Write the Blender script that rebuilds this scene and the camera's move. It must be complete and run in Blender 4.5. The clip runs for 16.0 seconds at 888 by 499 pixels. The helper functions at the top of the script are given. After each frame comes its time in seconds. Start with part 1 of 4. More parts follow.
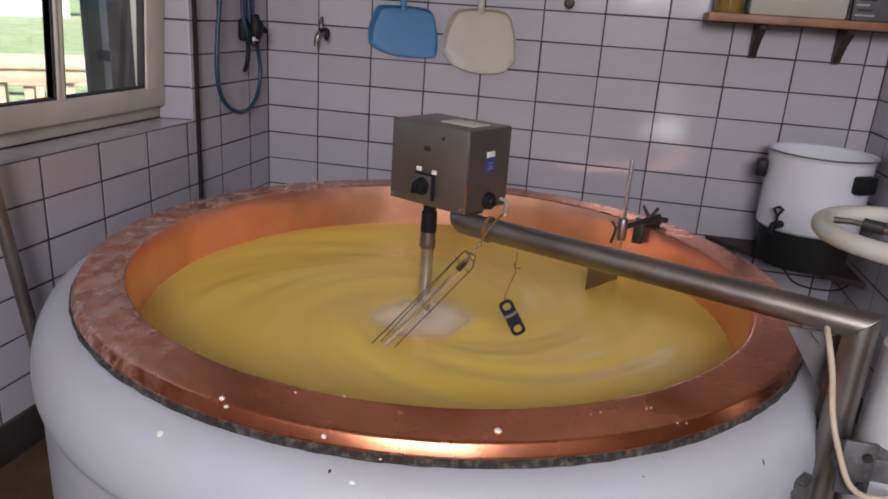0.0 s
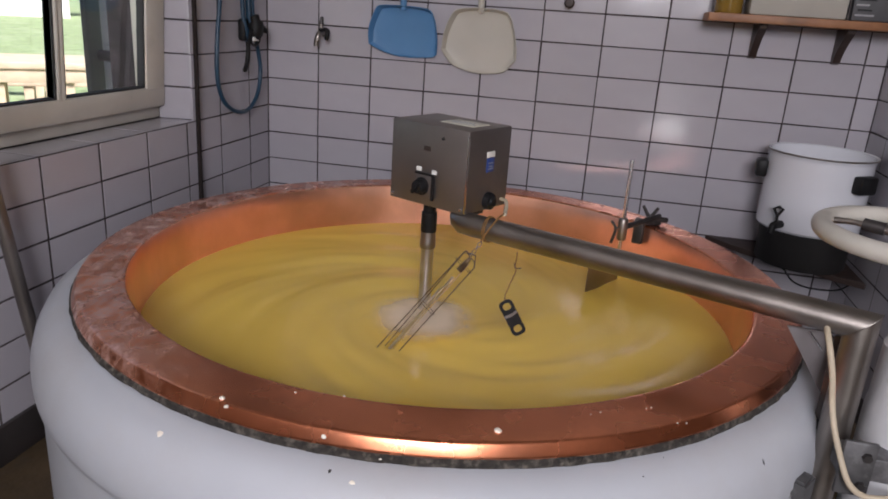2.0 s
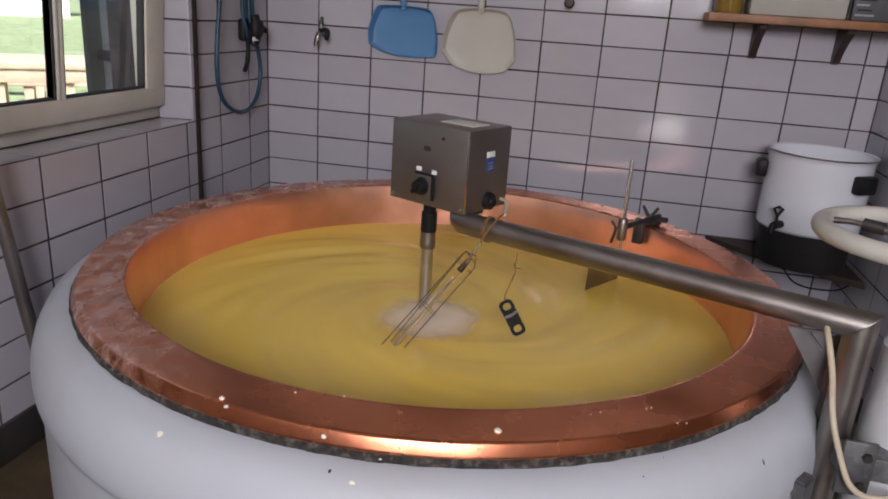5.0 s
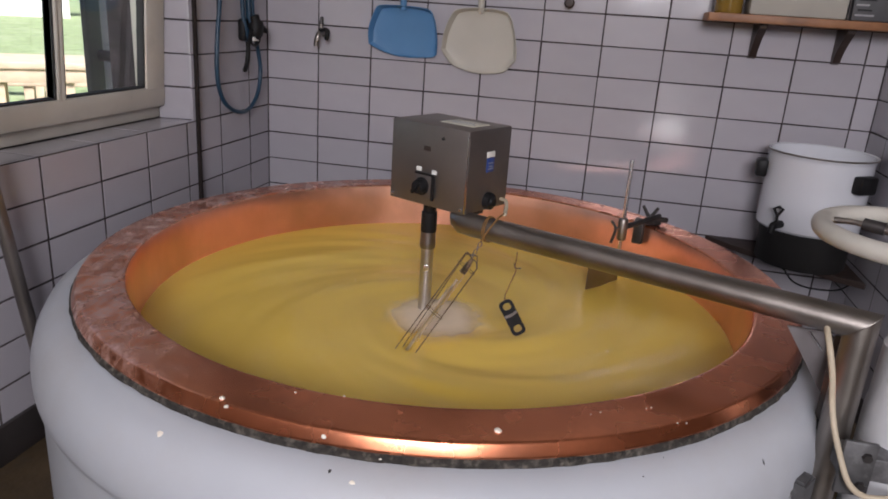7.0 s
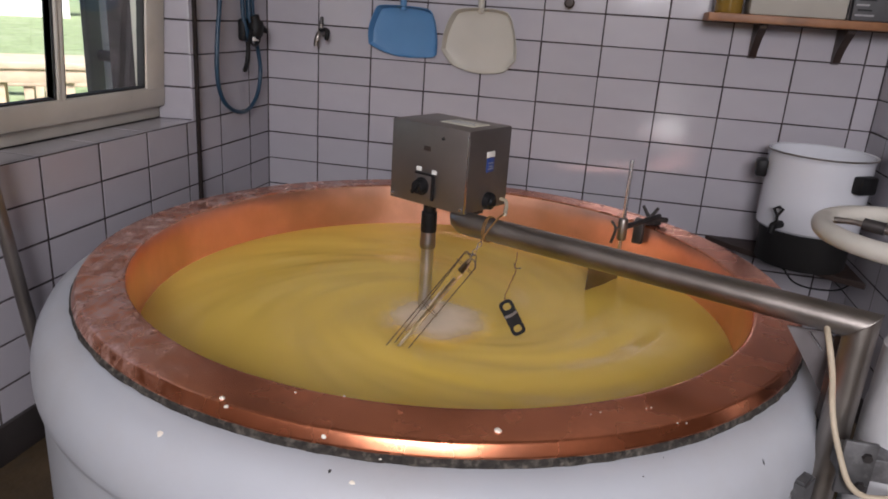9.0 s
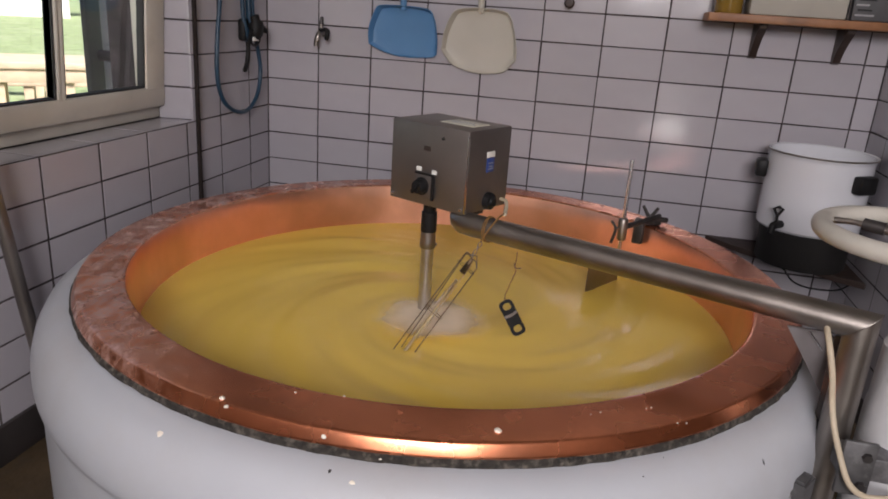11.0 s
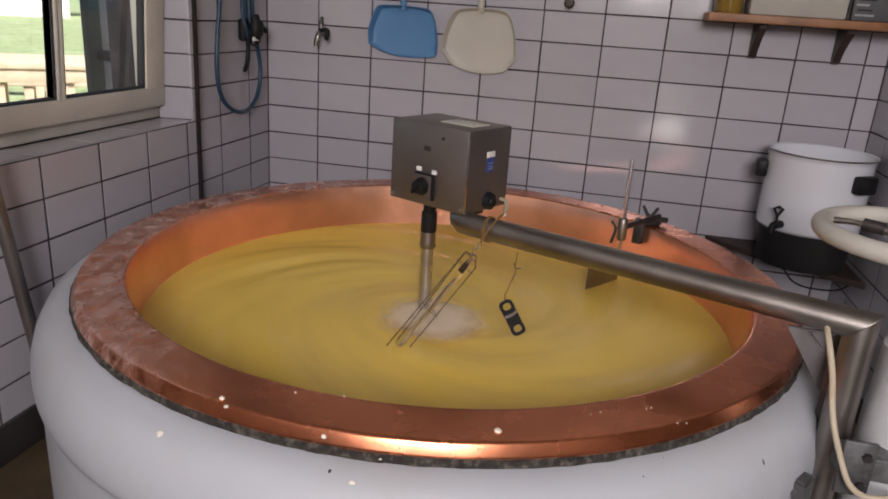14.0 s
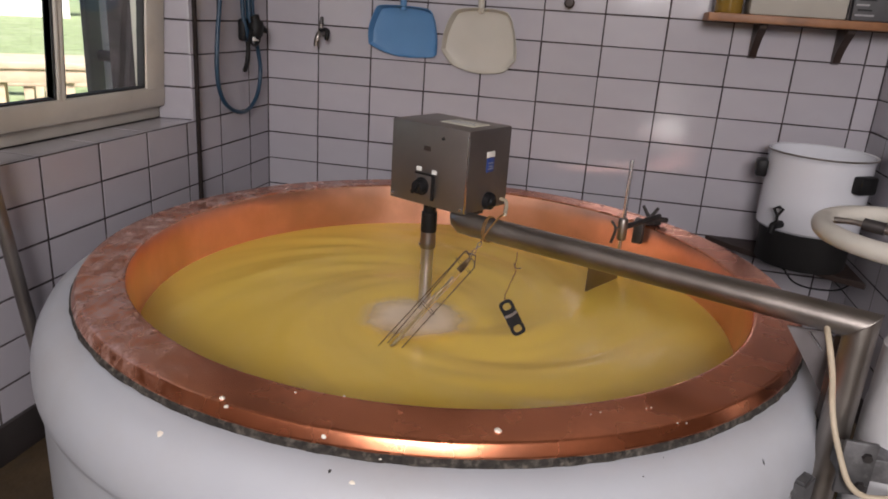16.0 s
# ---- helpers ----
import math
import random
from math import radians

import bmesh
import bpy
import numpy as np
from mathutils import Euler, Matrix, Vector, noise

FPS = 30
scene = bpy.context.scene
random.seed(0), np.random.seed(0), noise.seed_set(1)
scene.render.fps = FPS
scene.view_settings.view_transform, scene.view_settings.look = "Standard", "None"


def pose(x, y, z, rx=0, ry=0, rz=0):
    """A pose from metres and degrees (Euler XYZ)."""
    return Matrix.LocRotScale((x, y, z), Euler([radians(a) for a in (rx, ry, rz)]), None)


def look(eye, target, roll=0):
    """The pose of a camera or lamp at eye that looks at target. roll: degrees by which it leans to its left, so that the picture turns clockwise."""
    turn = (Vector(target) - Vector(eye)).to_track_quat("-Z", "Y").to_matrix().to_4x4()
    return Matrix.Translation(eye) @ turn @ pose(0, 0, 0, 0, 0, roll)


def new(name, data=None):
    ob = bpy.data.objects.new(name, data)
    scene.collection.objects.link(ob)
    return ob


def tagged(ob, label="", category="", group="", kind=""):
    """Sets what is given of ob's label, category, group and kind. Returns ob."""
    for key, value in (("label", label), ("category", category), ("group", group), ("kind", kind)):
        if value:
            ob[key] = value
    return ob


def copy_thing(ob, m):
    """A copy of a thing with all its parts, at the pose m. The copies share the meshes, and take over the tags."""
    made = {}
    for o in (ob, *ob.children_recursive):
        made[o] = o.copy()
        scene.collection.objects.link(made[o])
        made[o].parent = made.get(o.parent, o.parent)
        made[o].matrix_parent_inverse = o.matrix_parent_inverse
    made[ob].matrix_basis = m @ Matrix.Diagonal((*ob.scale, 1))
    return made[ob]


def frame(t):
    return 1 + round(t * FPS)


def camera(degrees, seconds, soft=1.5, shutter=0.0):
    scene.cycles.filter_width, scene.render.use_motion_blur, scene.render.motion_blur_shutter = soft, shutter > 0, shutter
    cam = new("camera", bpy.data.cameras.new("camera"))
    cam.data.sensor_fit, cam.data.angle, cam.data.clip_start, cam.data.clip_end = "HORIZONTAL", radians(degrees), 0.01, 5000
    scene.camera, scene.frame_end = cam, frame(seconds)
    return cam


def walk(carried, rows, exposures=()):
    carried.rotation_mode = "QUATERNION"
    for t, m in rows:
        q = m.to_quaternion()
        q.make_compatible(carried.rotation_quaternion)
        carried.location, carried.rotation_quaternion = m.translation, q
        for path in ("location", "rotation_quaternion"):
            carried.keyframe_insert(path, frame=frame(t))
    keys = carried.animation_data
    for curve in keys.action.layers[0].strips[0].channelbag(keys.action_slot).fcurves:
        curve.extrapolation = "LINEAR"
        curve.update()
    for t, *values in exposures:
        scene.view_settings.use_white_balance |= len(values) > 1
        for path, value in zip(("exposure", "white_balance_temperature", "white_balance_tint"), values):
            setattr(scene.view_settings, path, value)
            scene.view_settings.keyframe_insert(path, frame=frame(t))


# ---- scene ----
cam = camera(63.73, 16.0, soft=1.8)
EYE = Vector((1.2491, -2.5118, 1.0509))
FWD = Vector((-0.19777, 0.92853, -0.31418))
walk(cam, [(0.0, look(EYE, EYE + FWD, 3.871)), (16.0, look(EYE, EYE + FWD, 3.871))],
     exposures=[(0.0, 0.87, 6350, 10), (9.2, 0.87, 6400, 10), (11.3, 0.86, 6750, 10), (14.9, 0.84, 6750, 10), (16.0, 0.92, 6750, 10)])

# ---- light: overcast daylight through the side window and a window behind the camera ----
SUN_ELEV, SUN_ROT = 53, 117
world = bpy.data.worlds.new("world")
scene.world = world
world.use_nodes = True
wn = world.node_tree
sky = wn.nodes.new("ShaderNodeTexSky")
sky.sky_type = "NISHITA"
sky.sun_disc = False
sky.sun_elevation = radians(SUN_ELEV)
sky.sun_rotation = radians(SUN_ROT)
wn.nodes["Background"].inputs[1].default_value = 0.06
wn.links.new(sky.outputs[0], wn.nodes["Background"].inputs[0])

sun = new("sun", bpy.data.lights.new("sun", "SUN"))
sun.data.energy, sun.data.angle, sun.data.color = 5.0, radians(20), (1, 0.97, 0.93)
sun.matrix_world = look((6, -3, 9), (0, 0, 0))


def area(name, eye, target, w, h, watts, colour):
    ob = new(name, bpy.data.lights.new(name, "AREA"))
    ob.data.shape, ob.data.size, ob.data.size_y = "RECTANGLE", w, h
    ob.data.energy, ob.data.color = watts, colour
    ob.matrix_world = look(eye, target)
    return ob


# daylight in the two window openings
area("window_daylight_side", (-0.19, -1.06, 1.40), (1.0, -1.06, 0.75), 1.0, 0.45, 0.35, (0.92, 0.95, 1.0))
area("window_daylight_rear", (1.60, -4.42, 1.87), (1.15, -1.0, 0.6), 1.1, 0.8, 52.5, (1.0, 0.940, 0.975))
area("door_daylight_rear", (1.87, -4.42, 0.18), (1.45, 0.0, 0.7), 0.30, 0.30, 2.4, (1.0, 0.96, 0.98))


# ---- materials ----
def mat(name, colour, rough=0.5, metal=0.0, vary=0.15, scale=8.0, bump=0.0, bump_scale=60.0, second=None, second_scale=3.0,
        second_at=(0.5, 0.7), coat=0.0, per_object=0.0, rough_vary=0.0):
    """A surface with fine grain, patches of a second colour, uneven gloss and relief."""
    m = bpy.data.materials.new(name)
    m.use_nodes = True
    nt = m.node_tree
    n, link = nt.nodes, nt.links.new
    b = n["Principled BSDF"]
    tc = n.new("ShaderNodeTexCoord")
    nz = n.new("ShaderNodeTexNoise")
    nz.inputs["Scale"].default_value, nz.inputs["Detail"].default_value = scale, 6
    link(tc.outputs["Object"], nz.inputs["Vector"])
    ramp = n.new("ShaderNodeMapRange")
    ramp.inputs["From Min"].default_value, ramp.inputs["From Max"].default_value = 0.3, 0.7
    ramp.inputs["To Min"].default_value, ramp.inputs["To Max"].default_value = 1 - vary, 1 + vary * 0.6
    link(nz.outputs["Fac"], ramp.inputs["Value"])
    base = n.new("ShaderNodeMix")
    base.data_type, base.blend_type = "RGBA", "MULTIPLY"
    base.inputs[0].default_value = 1
    base.inputs[6].default_value = (*colour, 1)
    link(ramp.outputs[0], base.inputs[7])
    out = base.outputs[2]
    if second:
        n2 = n.new("ShaderNodeTexNoise")
        n2.inputs["Scale"].default_value, n2.inputs["Detail"].default_value, n2.inputs["Roughness"].default_value = second_scale, 8, 0.65
        link(tc.outputs["Object"], n2.inputs["Vector"])
        r2 = n.new("ShaderNodeMapRange")
        r2.inputs["From Min"].default_value, r2.inputs["From Max"].default_value = second_at
        link(n2.outputs["Fac"], r2.inputs["Value"])
        mx = n.new("ShaderNodeMix")
        mx.data_type = "RGBA"
        mx.inputs[7].default_value = (*second, 1)
        link(r2.outputs[0], mx.inputs[0])
        link(out, mx.inputs[6])
        out = mx.outputs[2]
    if per_object:
        oi = n.new("ShaderNodeObjectInfo")
        r3 = n.new("ShaderNodeMapRange")
        r3.inputs["To Min"].default_value, r3.inputs["To Max"].default_value = 1 - per_object, 1 + per_object
        link(oi.outputs["Random"], r3.inputs["Value"])
        mx = n.new("ShaderNodeMix")
        mx.data_type, mx.blend_type = "RGBA", "MULTIPLY"
        mx.inputs[0].default_value = 1
        link(out, mx.inputs[6])
        link(r3.outputs[0], mx.inputs[7])
        out = mx.outputs[2]
    link(out, b.inputs["Base Color"])
    b.inputs["Metallic"].default_value, b.inputs["Roughness"].default_value = metal, rough
    b.inputs["Coat Weight"].default_value, b.inputs["Coat Roughness"].default_value = coat, 0.08
    if rough_vary:
        r4 = n.new("ShaderNodeMapRange")
        r4.inputs["To Min"].default_value, r4.inputs["To Max"].default_value = max(0.02, rough - rough_vary), rough + rough_vary
        link(nz.outputs["Fac"], r4.inputs["Value"])
        link(r4.outputs[0], b.inputs["Roughness"])
    if bump:
        nb = n.new("ShaderNodeTexNoise")
        nb.inputs["Scale"].default_value, nb.inputs["Detail"].default_value = bump_scale, 4
        link(tc.outputs["Object"], nb.inputs["Vector"])
        bp = n.new("ShaderNodeBump")
        bp.inputs["Strength"].default_value, bp.inputs["Distance"].default_value = bump, 0.01
        link(nb.outputs["Fac"], bp.inputs["Height"])
        link(bp.outputs[0], b.inputs["Normal"])
    return m


def glass(name, tint=(1, 1, 1), rough=0.0):
    m = bpy.data.materials.new(name)
    m.use_nodes = True
    b = m.node_tree.nodes["Principled BSDF"]
    b.inputs["Base Color"].default_value = (*tint, 1)
    b.inputs["Transmission Weight"].default_value, b.inputs["Roughness"].default_value, b.inputs["IOR"].default_value = 1, rough, 1.45
    return m


TILE = mat("glazed_tile", (0.405, 0.390, 0.425), 0.14, vary=0.05, scale=5, bump=0.16, bump_scale=6, per_object=0.05, second=(0.345, 0.325, 0.35), second_scale=4, second_at=(0.55, 0.85), rough_vary=0.08)
GROUT = mat("dark_grout", (0.035, 0.028, 0.03), 0.9, vary=0.4, scale=30, second=(0.10, 0.08, 0.08), second_scale=5)
PLASTER = mat("plaster", (0.46, 0.44, 0.42), 0.9, vary=0.08, scale=4, bump=0.1)
ROUGH_WALL = mat("bare_timber_wall", (0.16, 0.12, 0.09), 0.8, vary=0.3, scale=5, bump=0.2)
FLOOR = mat("stained_floor", (0.075, 0.05, 0.026), 0.6, vary=0.5, scale=6, second=(0.05, 0.04, 0.03), second_scale=7, bump=0.3, bump_scale=40)
BASE = mat("baseboard_dark", (0.035, 0.03, 0.03), 0.5, vary=0.3)
COPPER = mat("copper_polished", (0.92, 0.51, 0.355), 0.38, 1.0, vary=0.14, scale=9, bump=0.05, bump_scale=14, rough_vary=0.12, second=(0.80, 0.40, 0.255), second_scale=3, second_at=(0.42, 0.70))
COPPER_RIM = mat("copper_rim_worn", (0.76, 0.285, 0.15), 0.27, 0.82, vary=0.14, scale=11, bump=0.03, bump_scale=40, rough_vary=0.05, second=(0.50, 0.180, 0.10), second_scale=4, second_at=(0.40, 0.75))
GASKET = mat("tarred_seal", (0.028, 0.024, 0.02), 0.85, vary=0.5, scale=60, bump=0.9, bump_scale=120, second=(0.13, 0.115, 0.095), second_scale=80, second_at=(0.48, 0.66))
ENAMEL = mat("white_jacket_paint", (0.47, 0.495, 0.54), 0.32, vary=0.06, scale=3, bump=0.03, bump_scale=25, rough_vary=0.08, second=(0.43, 0.435, 0.45), second_scale=3, second_at=(0.5, 0.8))
WHITE_PAINT = mat("white_paint", (0.56, 0.57, 0.59), 0.4, vary=0.08, scale=12, second=(0.45, 0.45, 0.44), second_scale=9, second_at=(0.55, 0.8))
POT_WHITE = mat("white_enamel", (0.66, 0.675, 0.72), 0.14, vary=0.03, scale=5, second=(0.55, 0.55, 0.57), second_at=(0.6, 0.8))
STEEL = mat("brushed_steel", (0.29, 0.265, 0.245), 0.40, 1.0, vary=0.15, scale=14, rough_vary=0.1, bump=0.04, bump_scale=120)
BOX_STEEL = mat("dull_steel_sheet", (0.27, 0.245, 0.235), 0.55, 1.0, vary=0.12, scale=10, rough_vary=0.08, bump=0.02, bump_scale=150, second=(0.22, 0.20, 0.19), second_scale=5)
SHINY = mat("bright_steel", (0.72, 0.71, 0.70), 0.22, 1.0, vary=0.1, scale=20)
DARK_METAL = mat("dark_metal", (0.07, 0.065, 0.065), 0.45, 0.7, vary=0.3, scale=25, bump=0.1)
BLACK = mat("black_plastic", (0.012, 0.012, 0.013), 0.48, vary=0.3, scale=20)
WIRE = mat("dull_wire", (0.13, 0.085, 0.045), 0.5, 0.5, vary=0.3, scale=40)
BLUE_PAN = mat("blue_plastic", (0.075, 0.20, 0.39), 0.38, vary=0.08, scale=7, bump=0.03)
CREAM_PAN = mat("cream_plastic", (0.44, 0.42, 0.37), 0.42, vary=0.06, scale=7, bump=0.03)
HOSE = mat("blue_hose", (0.012, 0.045, 0.085), 0.4, vary=0.2, scale=20)
PIPE = mat("dark_pipe_paint", (0.018, 0.013, 0.012), 0.75, vary=0.3, scale=30)
for m_dull in (PIPE, BLACK):
    m_dull.node_tree.nodes["Principled BSDF"].inputs["Specular IOR Level"].default_value = 0.2
SHELF_WOOD = mat("shelf_wood", (0.27, 0.12, 0.05), 0.5, vary=0.3, scale=16, bump=0.15, second=(0.22, 0.09, 0.035), second_scale=10)
DARK_WOOD = mat("dark_wood", (0.036, 0.022, 0.018), 0.55, vary=0.3, scale=14, bump=0.15)
FRAME = mat("window_paint", (0.55, 0.52, 0.46), 0.42, vary=0.07, scale=8, second=(0.42, 0.39, 0.34), second_scale=7, second_at=(0.58, 0.85))
RUBBER = mat("window_rubber", (0.02, 0.02, 0.022), 0.6, vary=0.2)
CABLE = mat("beige_cable", (0.50, 0.43, 0.32), 0.5, vary=0.12, scale=30)
TWINE = mat("yellow_twine", (0.24, 0.125, 0.035), 0.8, vary=0.3, scale=120, bump=0.4, bump_scale=300)
LABEL = mat("white_label", (0.78, 0.77, 0.74), 0.5, vary=0.05)
BLUE_LABEL = mat("blue_label", (0.03, 0.06, 0.22), 0.4, vary=0.1)
GREY_LABEL = mat("grey_label", (0.30, 0.30, 0.31), 0.4, vary=0.1)
PLATE_LABEL = mat("type_plate", (0.62, 0.60, 0.50), 0.4, 0.2, vary=0.12, scale=60)
WINDOW_GLASS = glass("window_glass")
THIN_GLASS = glass("thermometer_glass", (0.97, 0.96, 0.93), 0.05)
THIN_GLASS.node_tree.nodes["Principled BSDF"].inputs["IOR"].default_value = 1.12
JAR_GLASS = mat("brown_glass", (0.20, 0.12, 0.02), 0.12, vary=0.2, coat=0.5)
PAPER = mat("paper_white", (0.36, 0.34, 0.30), 0.7, vary=0.1, scale=6)
GREY_TIN = mat("grey_box", (0.06, 0.06, 0.065), 0.5, vary=0.3, scale=20)
GRASS = mat("grass", (0.28, 0.35, 0.18), 0.9, vary=0.35, scale=6, second=(0.36, 0.41, 0.25), second_scale=0.7)
PINE = mat("pale_pine", (0.70, 0.53, 0.40), 0.5, vary=0.2, scale=9, second=(0.55, 0.32, 0.18), second_scale=5, second_at=(0.55, 0.8))
GREY_WOOD = mat("weathered_wood", (0.14, 0.13, 0.14), 0.8, vary=0.3, scale=12, bump=0.2)
DARK_PAINT = mat("dark_shutter_paint", (0.035, 0.033, 0.036), 0.6, vary=0.3, scale=10)
WHITE_WALL = mat("white_render", (0.8, 0.8, 0.78), 0.9, vary=0.05)
CRUMB = mat("curd_crumb", (0.85, 0.80, 0.70), 0.5, vary=0.1)
STAIN = mat("dark_speck", (0.03, 0.03, 0.03), 0.8, vary=0.2)


def whey_material():
    m = mat("yellow_whey", (0.80, 0.555, 0.10), 0.22, vary=0.03, scale=2.5, second=(0.82, 0.59, 0.13), second_scale=3, second_at=(0.5, 0.8))
    b = m.node_tree.nodes["Principled BSDF"]
    b.inputs["Specular IOR Level"].default_value = 0.52
    b.inputs["Subsurface Weight"].default_value = 0.0
    return m


def foam_material():
    """Whitish froth that thins out towards its ragged edge."""
    m = mat("white_froth", (0.90, 0.77, 0.60), 0.6, vary=0.04, scale=25, bump=0.08, bump_scale=120)
    nt = m.node_tree
    n, link = nt.nodes, nt.links.new
    tc = n.new("ShaderNodeTexCoord")
    ln = n.new("ShaderNodeVectorMath")
    ln.operation = "LENGTH"
    sc = n.new("ShaderNodeVectorMath")
    sc.operation = "MULTIPLY"
    sc.inputs[1].default_value = (1, 1, 0)
    link(tc.outputs["Object"], sc.inputs[0])
    link(sc.outputs[0], ln.inputs[0])
    nz = n.new("ShaderNodeTexNoise")
    nz.inputs["Scale"].default_value, nz.inputs["Detail"].default_value = 13, 5
    link(tc.outputs["Object"], nz.inputs["Vector"])
    ad = n.new("ShaderNodeMath")
    ad.operation = "MULTIPLY_ADD"
    ad.inputs[1].default_value = 0.075
    link(nz.outputs["Fac"], ad.inputs[0])
    link(ln.outputs["Value"], ad.inputs[2])
    mr = n.new("ShaderNodeMapRange")
    mr.interpolation_type = "SMOOTHSTEP"
    mr.inputs["From Min"].default_value, mr.inputs["From Max"].default_value = 0.09, 0.18
    mr.inputs["To Min"].default_value, mr.inputs["To Max"].default_value = 0.80, 0.0
    link(ad.outputs[0], mr.inputs["Value"])
    link(mr.outputs[0], n["Principled BSDF"].inputs["Alpha"])
    return m


def rim_material():
    """Worn copper with streaks of dried pale whey on the side by the window."""
    m = COPPER_RIM
    nt = m.node_tree
    n, link = nt.nodes, nt.links.new
    b = n["Principled BSDF"]
    tc = n.new("ShaderNodeTexCoord")
    sep = n.new("ShaderNodeSeparateXYZ")
    link(tc.outputs["Object"], sep.inputs[0])
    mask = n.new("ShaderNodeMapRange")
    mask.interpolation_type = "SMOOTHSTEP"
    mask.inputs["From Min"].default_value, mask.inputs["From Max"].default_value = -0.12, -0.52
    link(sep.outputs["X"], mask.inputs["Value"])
    mp = n.new("ShaderNodeMapping")
    mp.inputs["Scale"].default_value = (30, 22, 28)
    mp.inputs["Rotation"].default_value = (0, 0, 0.9)
    link(tc.outputs["Object"], mp.inputs["Vector"])
    nz = n.new("ShaderNodeTexNoise")
    nz.inputs["Scale"].default_value, nz.inputs["Detail"].default_value, nz.inputs["Roughness"].default_value = 1.0, 10, 0.74
    link(mp.outputs[0], nz.inputs["Vector"])
    th = n.new("ShaderNodeMapRange")
    th.inputs["From Min"].default_value, th.inputs["From Max"].default_value = 0.40, 0.66
    link(nz.outputs["Fac"], th.inputs["Value"])
    mul = n.new("ShaderNodeMath")
    mul.operation = "MULTIPLY"
    link(mask.outputs[0], mul.inputs[0])
    link(th.outputs[0], mul.inputs[1])
    src = b.inputs["Base Color"].links[0].from_socket
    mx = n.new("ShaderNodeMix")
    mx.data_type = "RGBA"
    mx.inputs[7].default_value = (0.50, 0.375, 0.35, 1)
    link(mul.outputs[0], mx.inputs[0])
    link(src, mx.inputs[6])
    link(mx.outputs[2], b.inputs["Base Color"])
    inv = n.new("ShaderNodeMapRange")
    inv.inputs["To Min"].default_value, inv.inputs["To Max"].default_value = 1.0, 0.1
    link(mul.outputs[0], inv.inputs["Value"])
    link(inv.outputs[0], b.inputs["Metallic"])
    return m


WHEY = whey_material()
FROTH = foam_material()


# ---- mesh helpers ----
def mesh_of(name, bm, material, smooth=False):
    me = bpy.data.meshes.new(name)
    bmesh.ops.recalc_face_normals(bm, faces=bm.faces)
    bm.to_mesh(me)
    bm.free()
    me.materials.append(material)
    for p in me.polygons:
        p.use_smooth = smooth
    if smooth:
        me.set_sharp_from_angle(angle=radians(40))
    return me


def part(name, bm, material, parent=None, label="", m=None, smooth=True):
    ob = new(name, mesh_of(name, bm, material, smooth))
    ob.parent = parent
    if m is not None:
        ob.matrix_basis = m
    if label:
        tagged(ob, label)
    return ob


def thing(name, label, category, m=None, group="", kind=""):
    ob = new(name)
    ob.empty_display_size = 0.1
    if m is not None:
        ob.matrix_basis = m
    return tagged(ob, label, category, group, kind)


def box(x0, x1, y0, y1, z0, z1, bevel=0.0, seg=2, bm=None):
    bm = bm or bmesh.new()
    r = bmesh.ops.create_cube(bm, size=1)
    bmesh.ops.scale(bm, vec=(x1 - x0, y1 - y0, z1 - z0), verts=r["verts"])
    bmesh.ops.translate(bm, vec=((x0 + x1) / 2, (y0 + y1) / 2, (z0 + z1) / 2), verts=r["verts"])
    if bevel:
        es = list({e for v in r["verts"] for e in v.link_edges})
        bmesh.ops.bevel(bm, geom=es, offset=bevel, segments=seg, affect="EDGES", profile=0.5)
    return bm


def lathe(profile, n=48, closed=False, wobble=0.0, bm=None):
    """A solid of revolution about z from (radius, height) pairs."""
    bm = bm or bmesh.new()
    rings = []
    for r, z in profile:
        if r < 1e-6:
            rings.append([bm.verts.new((0, 0, z))])
        else:
            rings.append([bm.verts.new(((r + wobble * noise.noise((i * 0.6, r * 9, z * 30))) * math.cos(2 * math.pi * i / n),
                                        (r + wobble * noise.noise((i * 0.6, r * 9, z * 30))) * math.sin(2 * math.pi * i / n),
                                        z + wobble * noise.noise((i * 0.45, 7, z * 30)))) for i in range(n)])
    pairs = list(zip(rings, rings[1:])) + ([(rings[-1], rings[0])] if closed else [])
    for a, b in pairs:
        for i in range(n):
            j = (i + 1) % n
            if len(a) == 1 and len(b) == 1:
                continue
            if len(a) == 1:
                bm.faces.new((a[0], b[i], b[j]))
            elif len(b) == 1:
                bm.faces.new((a[i], a[j], b[0]))
            else:
                bm.faces.new((a[i], a[j], b[j], b[i]))
    return bm


def smooth_path(pts, steps=6):
    """Points of a Catmull-Rom curve through pts."""
    pts = [Vector(p) for p in pts]
    out = []
    for i in range(len(pts) - 1):
        p0, p1, p2, p3 = pts[max(i - 1, 0)], pts[i], pts[i + 1], pts[min(i + 2, len(pts) - 1)]
        for k in range(steps):
            t = k / steps
            out.append(0.5 * (2 * p1 + (p2 - p0) * t + (2 * p0 - 5 * p1 + 4 * p2 - p3) * t * t + (3 * p1 - p0 - 3 * p2 + p3) * t ** 3))
    return out + [pts[-1]]


